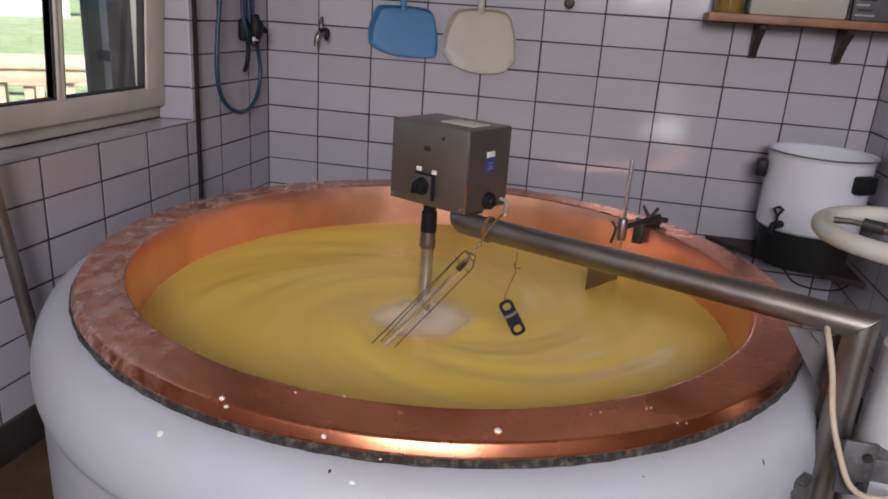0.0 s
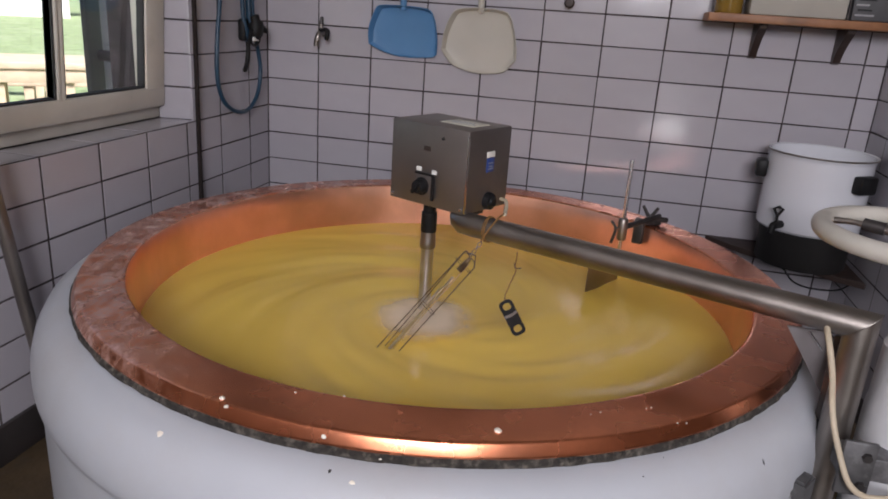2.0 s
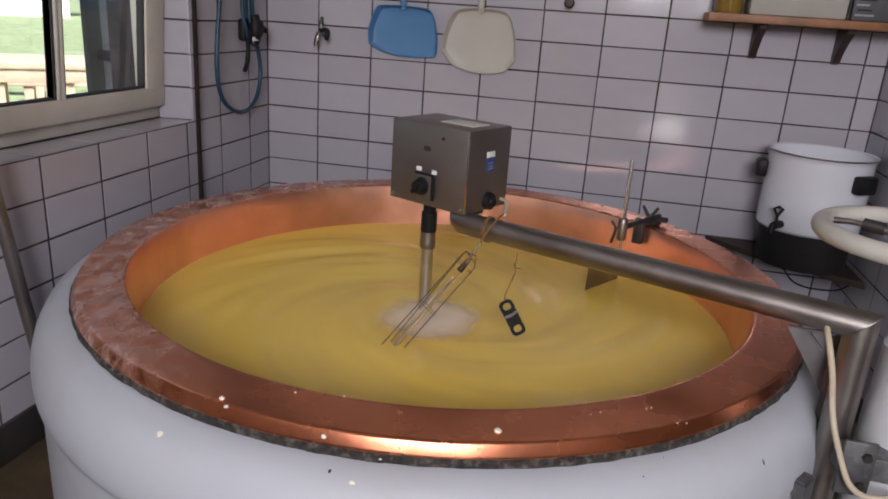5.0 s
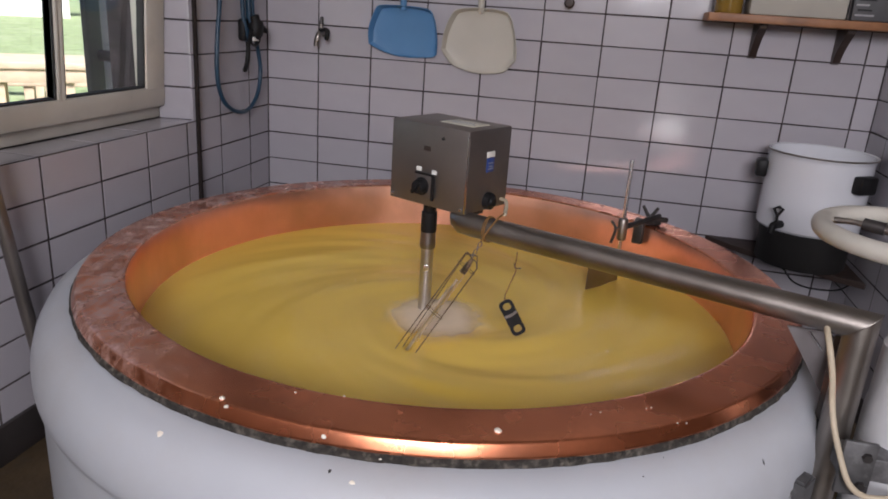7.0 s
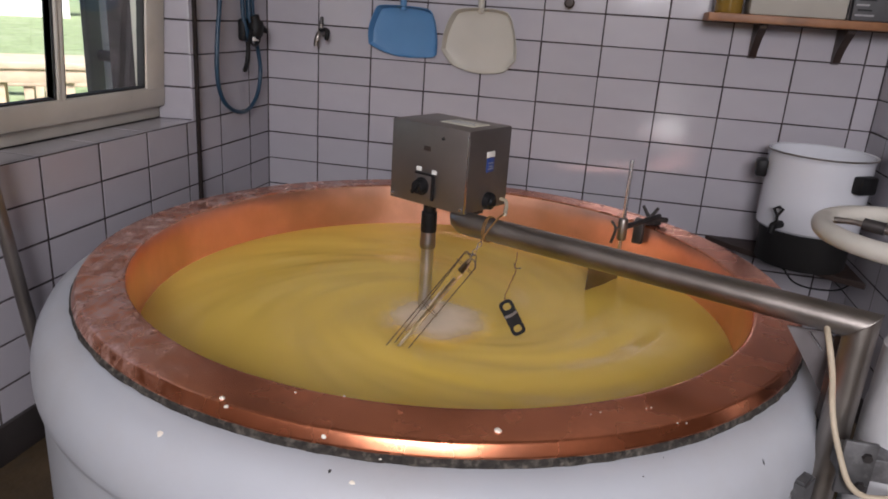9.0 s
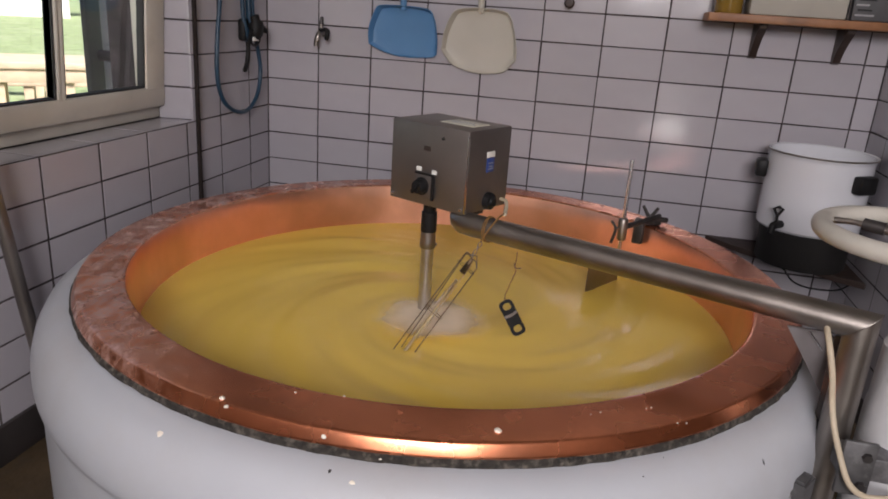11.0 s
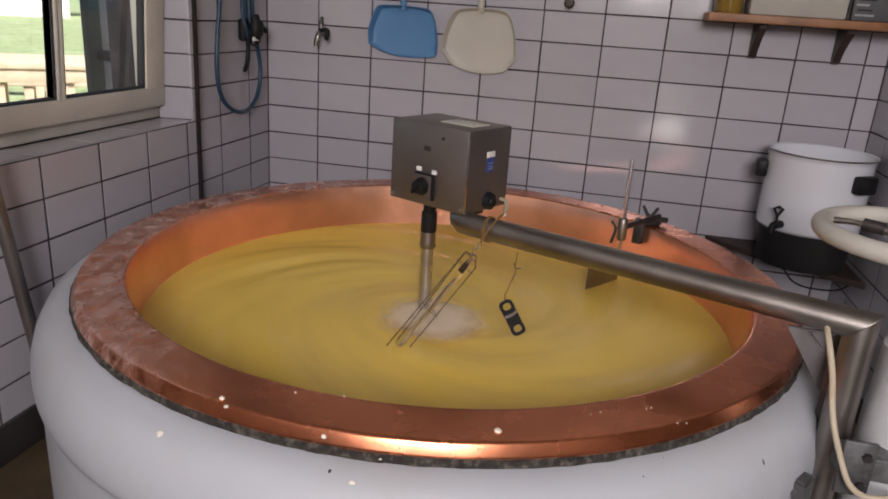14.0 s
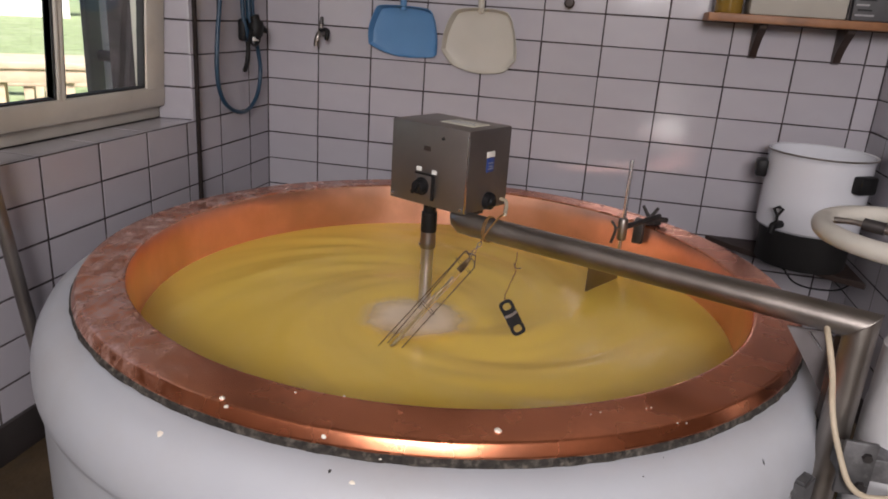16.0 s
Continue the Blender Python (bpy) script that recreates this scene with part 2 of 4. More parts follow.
def tube(pts, radius, n=10, closed=False, bm=None):
    """A round bar along pts; radius a number or one for each point."""
    bm = bm or bmesh.new()
    pts = [Vector(p) for p in pts]
    rad = radius if isinstance(radius, (list, tuple)) else [radius] * len(pts)
    rings, up = [], None
    for i, p in enumerate(pts):
        a = pts[i - 1] if i or closed else p
        b = pts[(i + 1) % len(pts)] if i + 1 < len(pts) or closed else p
        d = (b - a).normalized()
        if up is None:
            up = d.orthogonal().normalized()
        side = d.cross(up).normalized()
        up = side.cross(d).normalized()
        rings.append([bm.verts.new(p + rad[i] * (math.cos(2 * math.pi * k / n) * up + math.sin(2 * math.pi * k / n) * side)) for k in range(n)])
    for a, b in list(zip(rings, rings[1:])) + ([(rings[-1], rings[0])] if closed else []):
        for i in range(n):
            bm.faces.new((a[i], a[(i + 1) % n], b[(i + 1) % n], b[i]))
    if not closed:
        bm.faces.new(rings[0])
        bm.faces.new(rings[-1][::-1])
    return bm


def rod(a, b, radius, n=12, bm=None):
    return tube([a, b], radius, n, bm=bm)


def prism(outline, z0, z1, bevel=0.0, bm=None):
    """A flat plate with that outline in x, y."""
    bm = bm or bmesh.new()
    lo = [bm.verts.new((x, y, z0)) for x, y in outline]
    hi = [bm.verts.new((x, y, z1)) for x, y in outline]
    fs = [bm.faces.new(lo[::-1]), bm.faces.new(hi)]
    k = len(outline)
    for i in range(k):
        fs.append(bm.faces.new((lo[i], lo[(i + 1) % k], hi[(i + 1) % k], hi[i])))
    if bevel:
        bmesh.ops.bevel(bm, geom=list(fs[0].edges) + list(fs[1].edges), offset=bevel, segments=2, affect="EDGES")
    return bm


def blob(r, seed, squash=0.6):
    bm = bmesh.new()
    bmesh.ops.create_icosphere(bm, subdivisions=2, radius=r)
    for v in bm.verts:
        v.co *= 1 + 0.5 * noise.noise(v.co / r * 0.9 + Vector((seed * 3.1, 0, 0)))
        v.co.z *= squash
    return bm


# ---- the room ----
X1, YS, ZC = 2.062, -4.4, 2.5          # side wall by the vat, rear wall, ceiling
X2, YE = 3.2, -1.40                      # unseen rear part, widened so the rear lamp can stand further right
WIN_Y0, WIN_Y1, WIN_Z0, WIN_Z1 = -1.62, -0.485, 0.68, 1.68
part("floor", box(-0.3, X2 + 0.3, YS - 0.3, 0.3, -0.2, 0.0), FLOOR, label="brown stained concrete floor of the dairy", smooth=False)
tagged(bpy.data.objects["floor"], category="floor", kind="structure")
tagged(part("ceiling", box(-0.3, X2 + 0.3, YS - 0.3, 0.3, ZC, ZC + 0.2), PLASTER, smooth=False), "plain greyed plaster ceiling of the dairy", "ceiling", kind="structure")
G = 0.0009   # tiles stand this far before the grout
tagged(part("wall_north", box(-0.3, X1 + 0.3, G, 0.3, 0, ZC), GROUT, smooth=False), "white tiled wall with dark joints behind the vat", "wall", kind="structure")
wall_n = bpy.data.objects["wall_north"]
bw = bmesh.new()
box(-0.3, -G, YS, G, 0, WIN_Z0 - G, bm=bw)
box(-0.3, -G, WIN_Y1 + G, G, WIN_Z0 - G, WIN_Z1, bm=bw)
box(-0.3, -G, YS, WIN_Y0 - G, WIN_Z0 - G, WIN_Z1, bm=bw)
box(-0.3, -G, YS, G, WIN_Z1, ZC, bm=bw)
wall_w = tagged(part("wall_west", bw, GROUT, smooth=False), "white tiled wall with a deep window recess", "wall", kind="structure")
wall_e = tagged(part("wall_east", box(X1 + G, X1 + 0.3, YE, G, 0, ZC), GROUT, smooth=False), "white tiled side wall beside the corner board", "wall", kind="structure")
bw = bmesh.new()
RW = (1.05, 2.15, 1.44, 2.3)
RD = (1.70, 2.04, 0.01, 0.36)
box(-0.3, X2 + 0.3, YS - 0.25, YS, RW[3], ZC, bm=bw)
box(-0.3, RW[0], YS - 0.25, YS, RW[2], RW[3], bm=bw)
box(RW[1], X2 + 0.3, YS - 0.25, YS, RW[2], RW[3], bm=bw)
box(-0.3, X2 + 0.3, YS - 0.25, YS, RD[3], RW[2], bm=bw)
box(-0.3, RD[0], YS - 0.25, YS, 0, RD[3], bm=bw)
box(RD[1], X2 + 0.3, YS - 0.25, YS, 0, RD[3], bm=bw)
box(RD[0], RD[1], YS - 0.25, YS, 0, RD[2], bm=bw)
tagged(part("wall_south", bw, ROUGH_WALL, smooth=False), "brown timber wall with a window opening", "wall", kind="structure")
for nm, dims in (("plaster_north", (0.0, X1, -0.004, 0.008, 1.49, ZC)), ("plaster_east", (X1 - 0.004, X1 + 0.008, YE, 0.0, 1.49, ZC)),
                 ("plaster_west", (-0.008, 0.004, YS, 0.0, WIN_Z1 + 0.01, ZC))):
    tagged(part(nm, box(*dims), PLASTER, smooth=False), "plain greyed plaster above the tiles", "plaster", kind="structure")
tagged(part("baseboard", box(0.0, 0.012, YS, -0.02, 0, 0.098, 0.004), BASE), "dark skirting along the tiled wall", "baseboard", kind="structure")

# ---- window ----
FX = -0.115   # inner face of the frame
win = thing("window_1", "white painted double window above a tiled sill", "window", kind="structure")
fr = bmesh.new()
box(FX - 0.07, FX - 0.005, WIN_Y0, WIN_Y1, WIN_Z0 + 0.002, 0.725, 0.006, bm=fr)
box(FX - 0.07, FX - 0.005, WIN_Y0, WIN_Y1, WIN_Z1 - 0.05, WIN_Z1, 0.006, bm=fr)
box(FX - 0.07, FX - 0.006, WIN_Y1 - 0.045, WIN_Y1, 0.72, WIN_Z1 - 0.04, 0.006, bm=fr)
box(FX - 0.07, FX - 0.006, WIN_Y0, WIN_Y0 + 0.045, 0.72, WIN_Z1 - 0.04, 0.006, bm=fr)
part("window_frame", fr, FRAME, win)


# both sashes stand tilted inwards on their lower edge
TILT = Matrix.Translation((FX, 0, 0.73)) @ pose(0, 0, 0, 0, 3.5, 0) @ Matrix.Translation((-FX, 0, -0.73))


def sash(y0, y1, z0, z1, stile_l, stile_r):
    s = bmesh.new()
    box(FX - 0.02, FX + 0.018, y0, y1, z0, z0 + 0.058, 0.007, bm=s)
    box(FX - 0.02, FX + 0.018, y0, y1, z1 - 0.055, z1, 0.007, bm=s)
    box(FX - 0.02, FX + 0.019, y0, y0 + stile_l, z0 + 0.04, z1 - 0.04, 0.007, bm=s)
    box(FX - 0.02, FX + 0.019, y1 - stile_r, y1, z0 + 0.04, z1 - 0.04, 0.007, bm=s)
    ob = part("sash", s, FRAME, win, m=TILT)
    g = bmesh.new()
    a, b = y0 + stile_l, y1 - stile_r
    for q in ((a, b, z0 + 0.056, z0 + 0.064), (a, b, z1 - 0.062, z1 - 0.054), (a - 0.002, a + 0.006, z0 + 0.056, z1 - 0.054), (b - 0.006, b + 0.002, z0 + 0.056, z1 - 0.054)):
        box(FX - 0.012, FX + 0.012, *q, bm=g)
    part("seal", g, RUBBER, ob)
    pane = part("pane", box(FX - 0.003, FX + 0.001, a, b, z0 + 0.05, z1 - 0.05), WINDOW_GLASS, ob, smooth=False)
    pane.visible_shadow = False


sash(-0.945, WIN_Y1 - 0.024, 0.722, WIN_Z1 - 0.04, 0.015, 0.090)
sash(WIN_Y0 + 0.03, -0.947, 0.722, WIN_Z1 - 0.04, 0.06, 0.010)
part("bottom_rail", box(FX - 0.021, FX + 0.0205, WIN_Y0 + 0.03, WIN_Y1 - 0.024, 0.721, 0.7815, 0.007), FRAME, win, m=TILT)
part("meeting_strip", box(FX - 0.015, FX + 0.010, -0.963, -0.950, 0.775, WIN_Z1 - 0.09, 0.002), RUBBER, win, "dark rubber meeting strip", m=TILT)

# ---- outside ----
tagged(part("ground", box(-400, 400, -400, 400, -0.30, -0.25), GRASS, smooth=False), "green mown grass around the dairy", "grass", kind="structure")


# ---- the vat ----
CX, CY = 0.9145, -0.955
vat = thing("cheese_vat", "large round copper cheese vat in a white painted jacket", "cheese vat", Matrix.Translation((CX, CY, 0)))
bowl = [(0.6835, 0.508), (0.680, 0.500), (0.676, 0.47), (0.672, 0.42), (0.668, 0.37), (0.655, 0.30), (0.62, 0.22), (0.55, 0.13), (0.42, 0.065), (0.2, 0.035), (0.0, 0.03)]
part("bowl", lathe(bowl, 128), COPPER, vat, "polished copper inside wall")
rim = [(0.6835, 0.507), (0.685, 0.5100), (0.687, 0.5115), (0.690, 0.512), (0.693, 0.512), (0.72, 0.5117), (0.755, 0.5113), (0.766, 0.5111), (0.7696, 0.5108), (0.7714, 0.5101), (0.7727, 0.5086),
       (0.7750, 0.504), (0.7794, 0.4946), (0.7804, 0.4919), (0.7800, 0.4897), (0.7755, 0.489), (0.70, 0.489), (0.6835, 0.492)]
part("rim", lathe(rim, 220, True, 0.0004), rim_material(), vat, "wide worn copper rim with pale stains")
part("seal", lathe([(0.768, 0.490), (0.7803, 0.490), (0.7832, 0.487), (0.7838, 0.481), (0.7825, 0.476), (0.768, 0.475)], 300, True, 0.0026), GASKET, vat, "blackened crumbling seal under the rim")
jk = [(0.76, 0.479), (0.785, 0.4775), (0.81, 0.472), (0.832, 0.457), (0.847, 0.43), (0.8555, 0.40), (0.8575, 0.375), (0.8570, 0.358), (0.8545, 0.348), (0.8490, 0.343), (0.8465, 0.338), (0.8460, 0.32), (0.846, 0.0)]
part("jacket", lathe(jk, 128), ENAMEL, vat, "white painted bulging jacket")


# ---- whey ----
def whey_surface():
    """A turning sheet of whey with spiral swells and short ripples."""
    bm = bmesh.new()
    nr, na = 90, 300
    rings = [[bm.verts.new((0, 0, 0))]]
    for i in range(1, nr + 1):
        r = 0.671 * i / nr
        ring = []
        for k in range(na):
            a = 2 * math.pi * k / na
            s = a - 2.1 * math.log(r + 0.06)
            fade = min(1, (0.671 - r) / 0.12) * min(1, r / 0.1)
            q = Vector((r * math.cos(s), r * math.sin(s), 0))
            h = 0.0068 * noise.noise(q * 3.9 + Vector((3, 1, 0))) + 0.0038 * noise.noise(Vector((q.x * 8.5, q.y * 8.5, 2 + 3 * r)))
            h += 0.0008 * noise.noise(Vector((q.x * 18, q.y * 16, 5)))
            h += 0.002 * math.sin(2 * s) * math.exp(-((r - 0.3) / 0.15) ** 2)
            ring.append(bm.verts.new((r * math.cos(a), r * math.sin(a), h * fade + 0.012 * (r / 0.67) ** 2 - 0.008)))
        rings.append(ring)
    for k in range(na):
        bm.faces.new((rings[0][0], rings[1][k], rings[1][(k + 1) % na]))
    for a, b in zip(rings[1:], rings[2:]):
        for k in range(na):
            bm.faces.new((a[k], a[(k + 1) % na], b[(k + 1) % na], b[k]))
    return bm


LIQ = 0.385
whey = part("whey", whey_surface(), WHEY, label="yellow whey swirling slowly in the vat", m=Matrix.Translation((CX, CY, LIQ)))
tagged(whey, category="whey", kind="stuff")

SX, SY = 0.8895, -1.006
def froth_patch():
    bm = bmesh.new()
    pr = [(0.0, 0.007)] + [(0.20 * i / 14, 0.007 - 0.004 * (i / 14) ** 2) for i in range(1, 15)]
    return lathe(pr, 48, bm=bm)


FRX, FRY = 0.918, -1.052
froth = part("froth", froth_patch(), FROTH, label="pale froth gathered round the stirrer shaft", m=Matrix.Translation((FRX, FRY, LIQ)))
tagged(froth, category="froth", kind="stuff")

# ---- stirrer ----
stirrer = thing("stirrer_drive", "grey steel gear box on a tubular swing arm", "stirrer drive")
BYAW = -25.5
bm_box = pose(0.993, -1.139, 0.663, 0, 0, BYAW)
BW, BD, BH = 0.204, 0.150, 0.171
housing = part("housing", box(-BW, 0, 0, BD, 0, BH, 0.003), BOX_STEEL, stirrer, "dull folded steel housing", bm_box)

# front of the housing: selector switch, lamps, labels
def on_housing(name, bm, material, m, label="", parent=None):
    return part(name, bm, material, parent or housing, label, m)


sw = on_housing("switch_plate", box(-0.0225, 0.0225, -0.003, 0.002, -0.026, 0.026, 0.002), BOX_STEEL, pose(-0.107, -0.001, 0.043), "steel switch plate")
on_housing("switch_edge", box(-0.0225, 0.0255, -0.0055, 0.0, -0.002, 0.002, 0.0006), BLACK, pose(-0.107, -0.002, 0.068))
on_housing("switch_edge", box(-0.003, 0.003, -0.006, 0.0, -0.026, 0.026, 0.001), BLACK, pose(-0.082, -0.002, 0.041))
knob = lathe([(0, 0.02), (0.012, 0.02), (0.0145, 0.017), (0.016, 0.004), (0.019, 0.003), (0.019, 0.0), (0, 0)], 24)
box(-0.004, 0.004, -0.015, 0.015, 0.018, 0.026, 0.002, bm=knob)
on_housing("selector_knob", knob, BLACK, pose(-0.112, -0.003, 0.041, 90, 35, 0), "black rotary selector knob")
for x, z in ((-0.124, 0.076), (-0.083, 0.074)):
    on_housing("switch_label", box(-0.0065, 0.0065, -0.001, 0.001, -0.0045, 0.0045, 0.0005), LABEL, pose(x, -0.001, z), "small white switch label")
on_housing("sign_plate", box(-0.009, 0.009, -0.001, 0.001, -0.005, 0.005, 0.0005), mat("brown_sign", (0.035, 0.024, 0.02), 0.5, vary=0.5, scale=200), pose(-0.105, 0, 0.121), "small dark pictogram plate")
for x, z, r in ((-0.064, 0.147, 0.0035),):
    on_housing("indicator", lathe([(0, 0.004), (r * 0.7, 0.004), (r, 0.001), (r, 0), (0, 0)], 16), BLACK, pose(x, 0, z, 90, 0, 0))
on_housing("name_label", box(0, 0.0015, -0.014, 0.014, -0.006, 0.006, 0.0005), LABEL, pose(0.0, 0.078, 0.118), "white maker's label")
on_housing("blue_label", box(0, 0.0015, -0.013, 0.013, -0.015, 0.015, 0.0005), BLUE_LABEL, pose(0.0, 0.078, 0.096), "dark blue label")
for k, w in ((0.004, 0.008), (-0.003, 0.006), (-0.008, 0.009)):
    on_housing("label_print", box(0, 0.001, -w, w, -0.001, 0.001), GREY_LABEL, pose(0.0012, 0.078, 0.096 + k))
on_housing("type_plate", box(-0.043, 0.043, -0.030, 0.030, 0, 0.0015, 0.0005), PLATE_LABEL, pose(-0.070, 0.078, BH), "pale metal type plate on the lid")
for k in range(4):
    on_housing("plate_print", box(-0.036, 0.036 - 0.008 * (k % 3), -0.0012, 0.0012, 0, 0.0008), GREY_LABEL, pose(-0.070, 0.064 + 0.009 * k, BH + 0.0012))
on_housing("corner_seam", box(-0.0012, 0.0022, -0.0022, 0.0012, 0.004, BH - 0.010, 0.0006), SHINY, pose(0.0, 0.0, 0))
for x in (-0.195, -0.01):
    for z in (0.01, ):
        on_housing("screw", lathe([(0, 0.003), (0.003, 0.0025), (0.004, 0), (0, 0)], 10), SHINY, pose(x, 0, z, 90, 0, 0))
gl = lathe([(0, 0.018), (0.009, 0.018), (0.011, 0.014), (0.017, 0.012), (0.0185, 0.006), (0.0185, 0), (0, 0)], 18)
on_housing("cable_gland", gl, BLACK, pose(0.0, 0.078, 0.02, 0, 90, 0), "black cable gland")
on_housing("foot_flange", box(-0.035, -0.005, 0.006, 0.075, -0.008, 0.001, 0.002), DARK_METAL, pose(0, 0, 0))

# swing arm and post
A0, A1 = Vector((0.985, -1.117, 0.643)), Vector((1.674, -1.374, 0.635))
ad = (A1 - A0).normalized()
def ring_at(c, d, radius, n=28):
    side = d.cross(Vector((0, 0, 1))).normalized()
    up = side.cross(d).normalized()
    return [c + radius * (math.cos(2 * math.pi * k / n) * side + math.sin(2 * math.pi * k / n) * up) for k in range(n)]


def skin(rings, caps):
    bm = bmesh.new()
    vs = [[bm.verts.new(p) for p in ring] for ring in rings]
    n = len(vs[0])
    for a, c in zip(vs, vs[1:]):
        for k in range(n):
            bm.faces.new((a[k], a[(k + 1) % n], c[(k + 1) % n], c[k]))
    for k in caps:
        bm.faces.new(vs[k])
    return bm


DOWN = Vector((0, 0, -1))
mitre_n = (ad + DOWN).normalized()
AR = 0.0238
mitre = [p + ad * ((A1 - p).dot(mitre_n) / ad.dot(mitre_n)) for p in ring_at(A1, ad, AR)]
start = [ring_at(A0 - 0.022 * ad + Vector((0, 0, 0.012)), ad, 0.012), ring_at(A0 - 0.016 * ad + Vector((0, 0, 0.006)), ad, 0.0185), ring_at(A0 + Vector((0, 0, 0.001)), ad, 0.0235), ring_at(A0 + 0.03 * ad, ad, AR)]
part("arm", skin(start + [ring_at(A0 + 0.4 * (A1 - A0), ad, AR), mitre], [0]), STEEL, stirrer, "brushed steel tube arm")
part("post", skin([mitre, [Vector((p.x, p.y, 0.5)) for p in mitre], [Vector((p.x, p.y, 0.0)) for p in mitre]], [2]), STEEL, stirrer, "upright steel tube post")
part("weld_seam", tube([p + 0.0004 * (p - A1).normalized() for p in mitre], 0.0009, 6, True), STEEL, stirrer, "bright mitre weld")

# turning shaft: coupling, collar and rod; a bright worn patch shows once a turn
shaft = thing("shaft", "", "", pose(SX, SY, 0))
shaft.parent = stirrer
part("coupling", lathe([(0, 0.66), (0.0145, 0.66), (0.0145, 0.628), (0.0175, 0.625), (0.018, 0.584), (0.0172, 0.580), (0, 0.580)], 24), BLACK, shaft, "black rubber coupling")
part("collar", lathe([(0, 0.5815), (0.0168, 0.5815), (0.0172, 0.560), (0.0178, 0.556), (0.0178, 0.544), (0.0165, 0.541), (0, 0.541)], 24), STEEL, shaft, "dull steel collar")
part("rod", lathe([(0, 0.543), (0.0142, 0.543), (0.0142, 0.12), (0, 0.12)], 24), mat("shaft_steel", (0.55, 0.54, 0.55), 0.38, 1.0, vary=0.2, scale=22, rough_vary=0.12), shaft, "grey steel stirrer shaft")
part("worn_patch", box(0.0128, 0.0150, -0.006, 0.006, 0.487, 0.503, 0.001), SHINY, shaft, "bright worn patch")
part("set_screw", lathe([(0, 0.004), (0.003, 0.004), (0.004, 0), (0, 0)], 10), STEEL, shaft, m=pose(0.0165, 0, 0.55, 0, 90, 0))

# ---- lifting column with hand wheel beside the vat ----
WX, WY, WZ = 1.795, -1.358, 0.76
column = thing("lifting_column", "white painted lifting column with a hand wheel", "column", pose(WX, WY, 0))
part("tube", lathe([(0, 0), (0.078, 0), (0.078, 0.49), (0.0775, 0.495), (0.077, 0.50), (0.076, 0.503), (0.074, 0.60), (0.06, 0.615), (0.02, 0.62), (0, 0.62)], 40), WHITE_PAINT, column)
part("spindle", rod((0, 0.03, 0.6), (-0.035, 0.07, WZ + 0.004), 0.013, 14), DARK_METAL, column)
wheel = thing("hand_wheel", "", "", pose(-0.035, 0.07, WZ))
wheel.parent = column
part("grip", tube([(0.147 * math.cos(a), 0.147 * math.sin(a), 0) for a in [2 * math.pi * k / 64 for k in range(64)]], 0.0155, 16, True), mat("ivory_paint", (0.52, 0.50, 0.45), 0.35, vary=0.08, scale=10, second=(0.36, 0.33, 0.28), second_scale=12, second_at=(0.55, 0.8)), wheel, "ivory painted round wheel grip")
for k in range(3):
    a = radians(150 + 120 * k)
    part("spoke", tube([(0.02 * math.cos(a), 0.02 * math.sin(a), 0.0), (0.10 * math.cos(a), 0.10 * math.sin(a), 0.004), (0.143 * math.cos(a), 0.143 * math.sin(a), 0)], [0.008, 0.0045, 0.006], 10), STEEL, wheel, "dull steel spoke")
part("sleeve", tube([(0.055 * math.cos(radians(150)), 0.055 * math.sin(radians(150)), 0.003), (0.088 * math.cos(radians(150)), 0.088 * math.sin(radians(150)), 0.004)], 0.0105, 12), DARK_METAL, wheel, "dark greasy sleeve")
part("hub", lathe([(0, 0.022), (0.020, 0.022), (0.026, 0.016), (0.028, -0.02), (0, -0.02)], 20), DARK_METAL, wheel, "dark greasy hub")
part("locknut", lathe([(0, 0.014), (0.012, 0.014), (0.014, 0.0), (0, 0)], 6), SHINY, wheel, m=pose(0, 0, 0.022))

GREY_STEEL = mat("dull_grey_steel", (0.13, 0.13, 0.135), 0.55, 0.6, vary=0.35, scale=25, bump=0.15, bump_scale=60, second=(0.24, 0.24, 0.25), second_scale=20)
bracket = thing("post_bracket", "grey steel bracket holding the post to the column", "bracket")
part("plate", box(1.664, 1.712, -1.456, -1.447, 0.385, 0.478, 0.003), GREY_STEEL, bracket)
part("arm_strap", box(1.668, 1.78, -1.448, -1.40, 0.41, 0.45, 0.003), GREY_STEEL, bracket)
for z in (0.405, 0.455):
    part("bolt", lathe([(0, 0.006), (0.007, 0.006), (0.008, 0), (0, 0)], 6), DARK_METAL, bracket, m=pose(1.698, -1.456, z, 90, 0, 0))
lug = thing("jacket_lug", "worn grey steel lug on the white jacket", "lug", pose(1.612, -1.447, 0.0, 0, 0, -33))
part("plate", prism([(-0.022, -0.012), (0.020, -0.012), (0.020, 0.03), (-0.022, 0.03)], 0.30, 0.395, 0.004), GREY_STEEL, lug)
part("bolt", lathe([(0, 0.01), (0.009, 0.01), (0.01, 0), (0, 0)], 6), SHINY, lug, m=pose(-0.003, -0.012, 0.372, 90, 0, 0))
tagged(part("flat_bar", box(-0.015, 0.015, -0.005, 0.005, 0.0, 0.60, 0.002), DARK_METAL, m=pose(1.666, -1.345, 0, 0, 0, -32)), "dark flat steel bar standing behind the post", "bar")
stay = thing("stay_plate", "grey three-cornered steel plate beside the vat rim", "plate")
sp = bmesh.new()
sf = [[sp.verts.new((x, y, z)) for x, z in ((1.590, 0.588), (1.655, 0.588), (1.672, 0.575), (1.672, 0.472), (1.662, 0.480))] for y in (-1.296, -1.302)]
sp.faces.new(sf[0])
sp.faces.new(sf[1][::-1])
for k in range(5):
    sp.faces.new((sf[0][k], sf[1][k], sf[1][(k + 1) % 5], sf[0][(k + 1) % 5]))
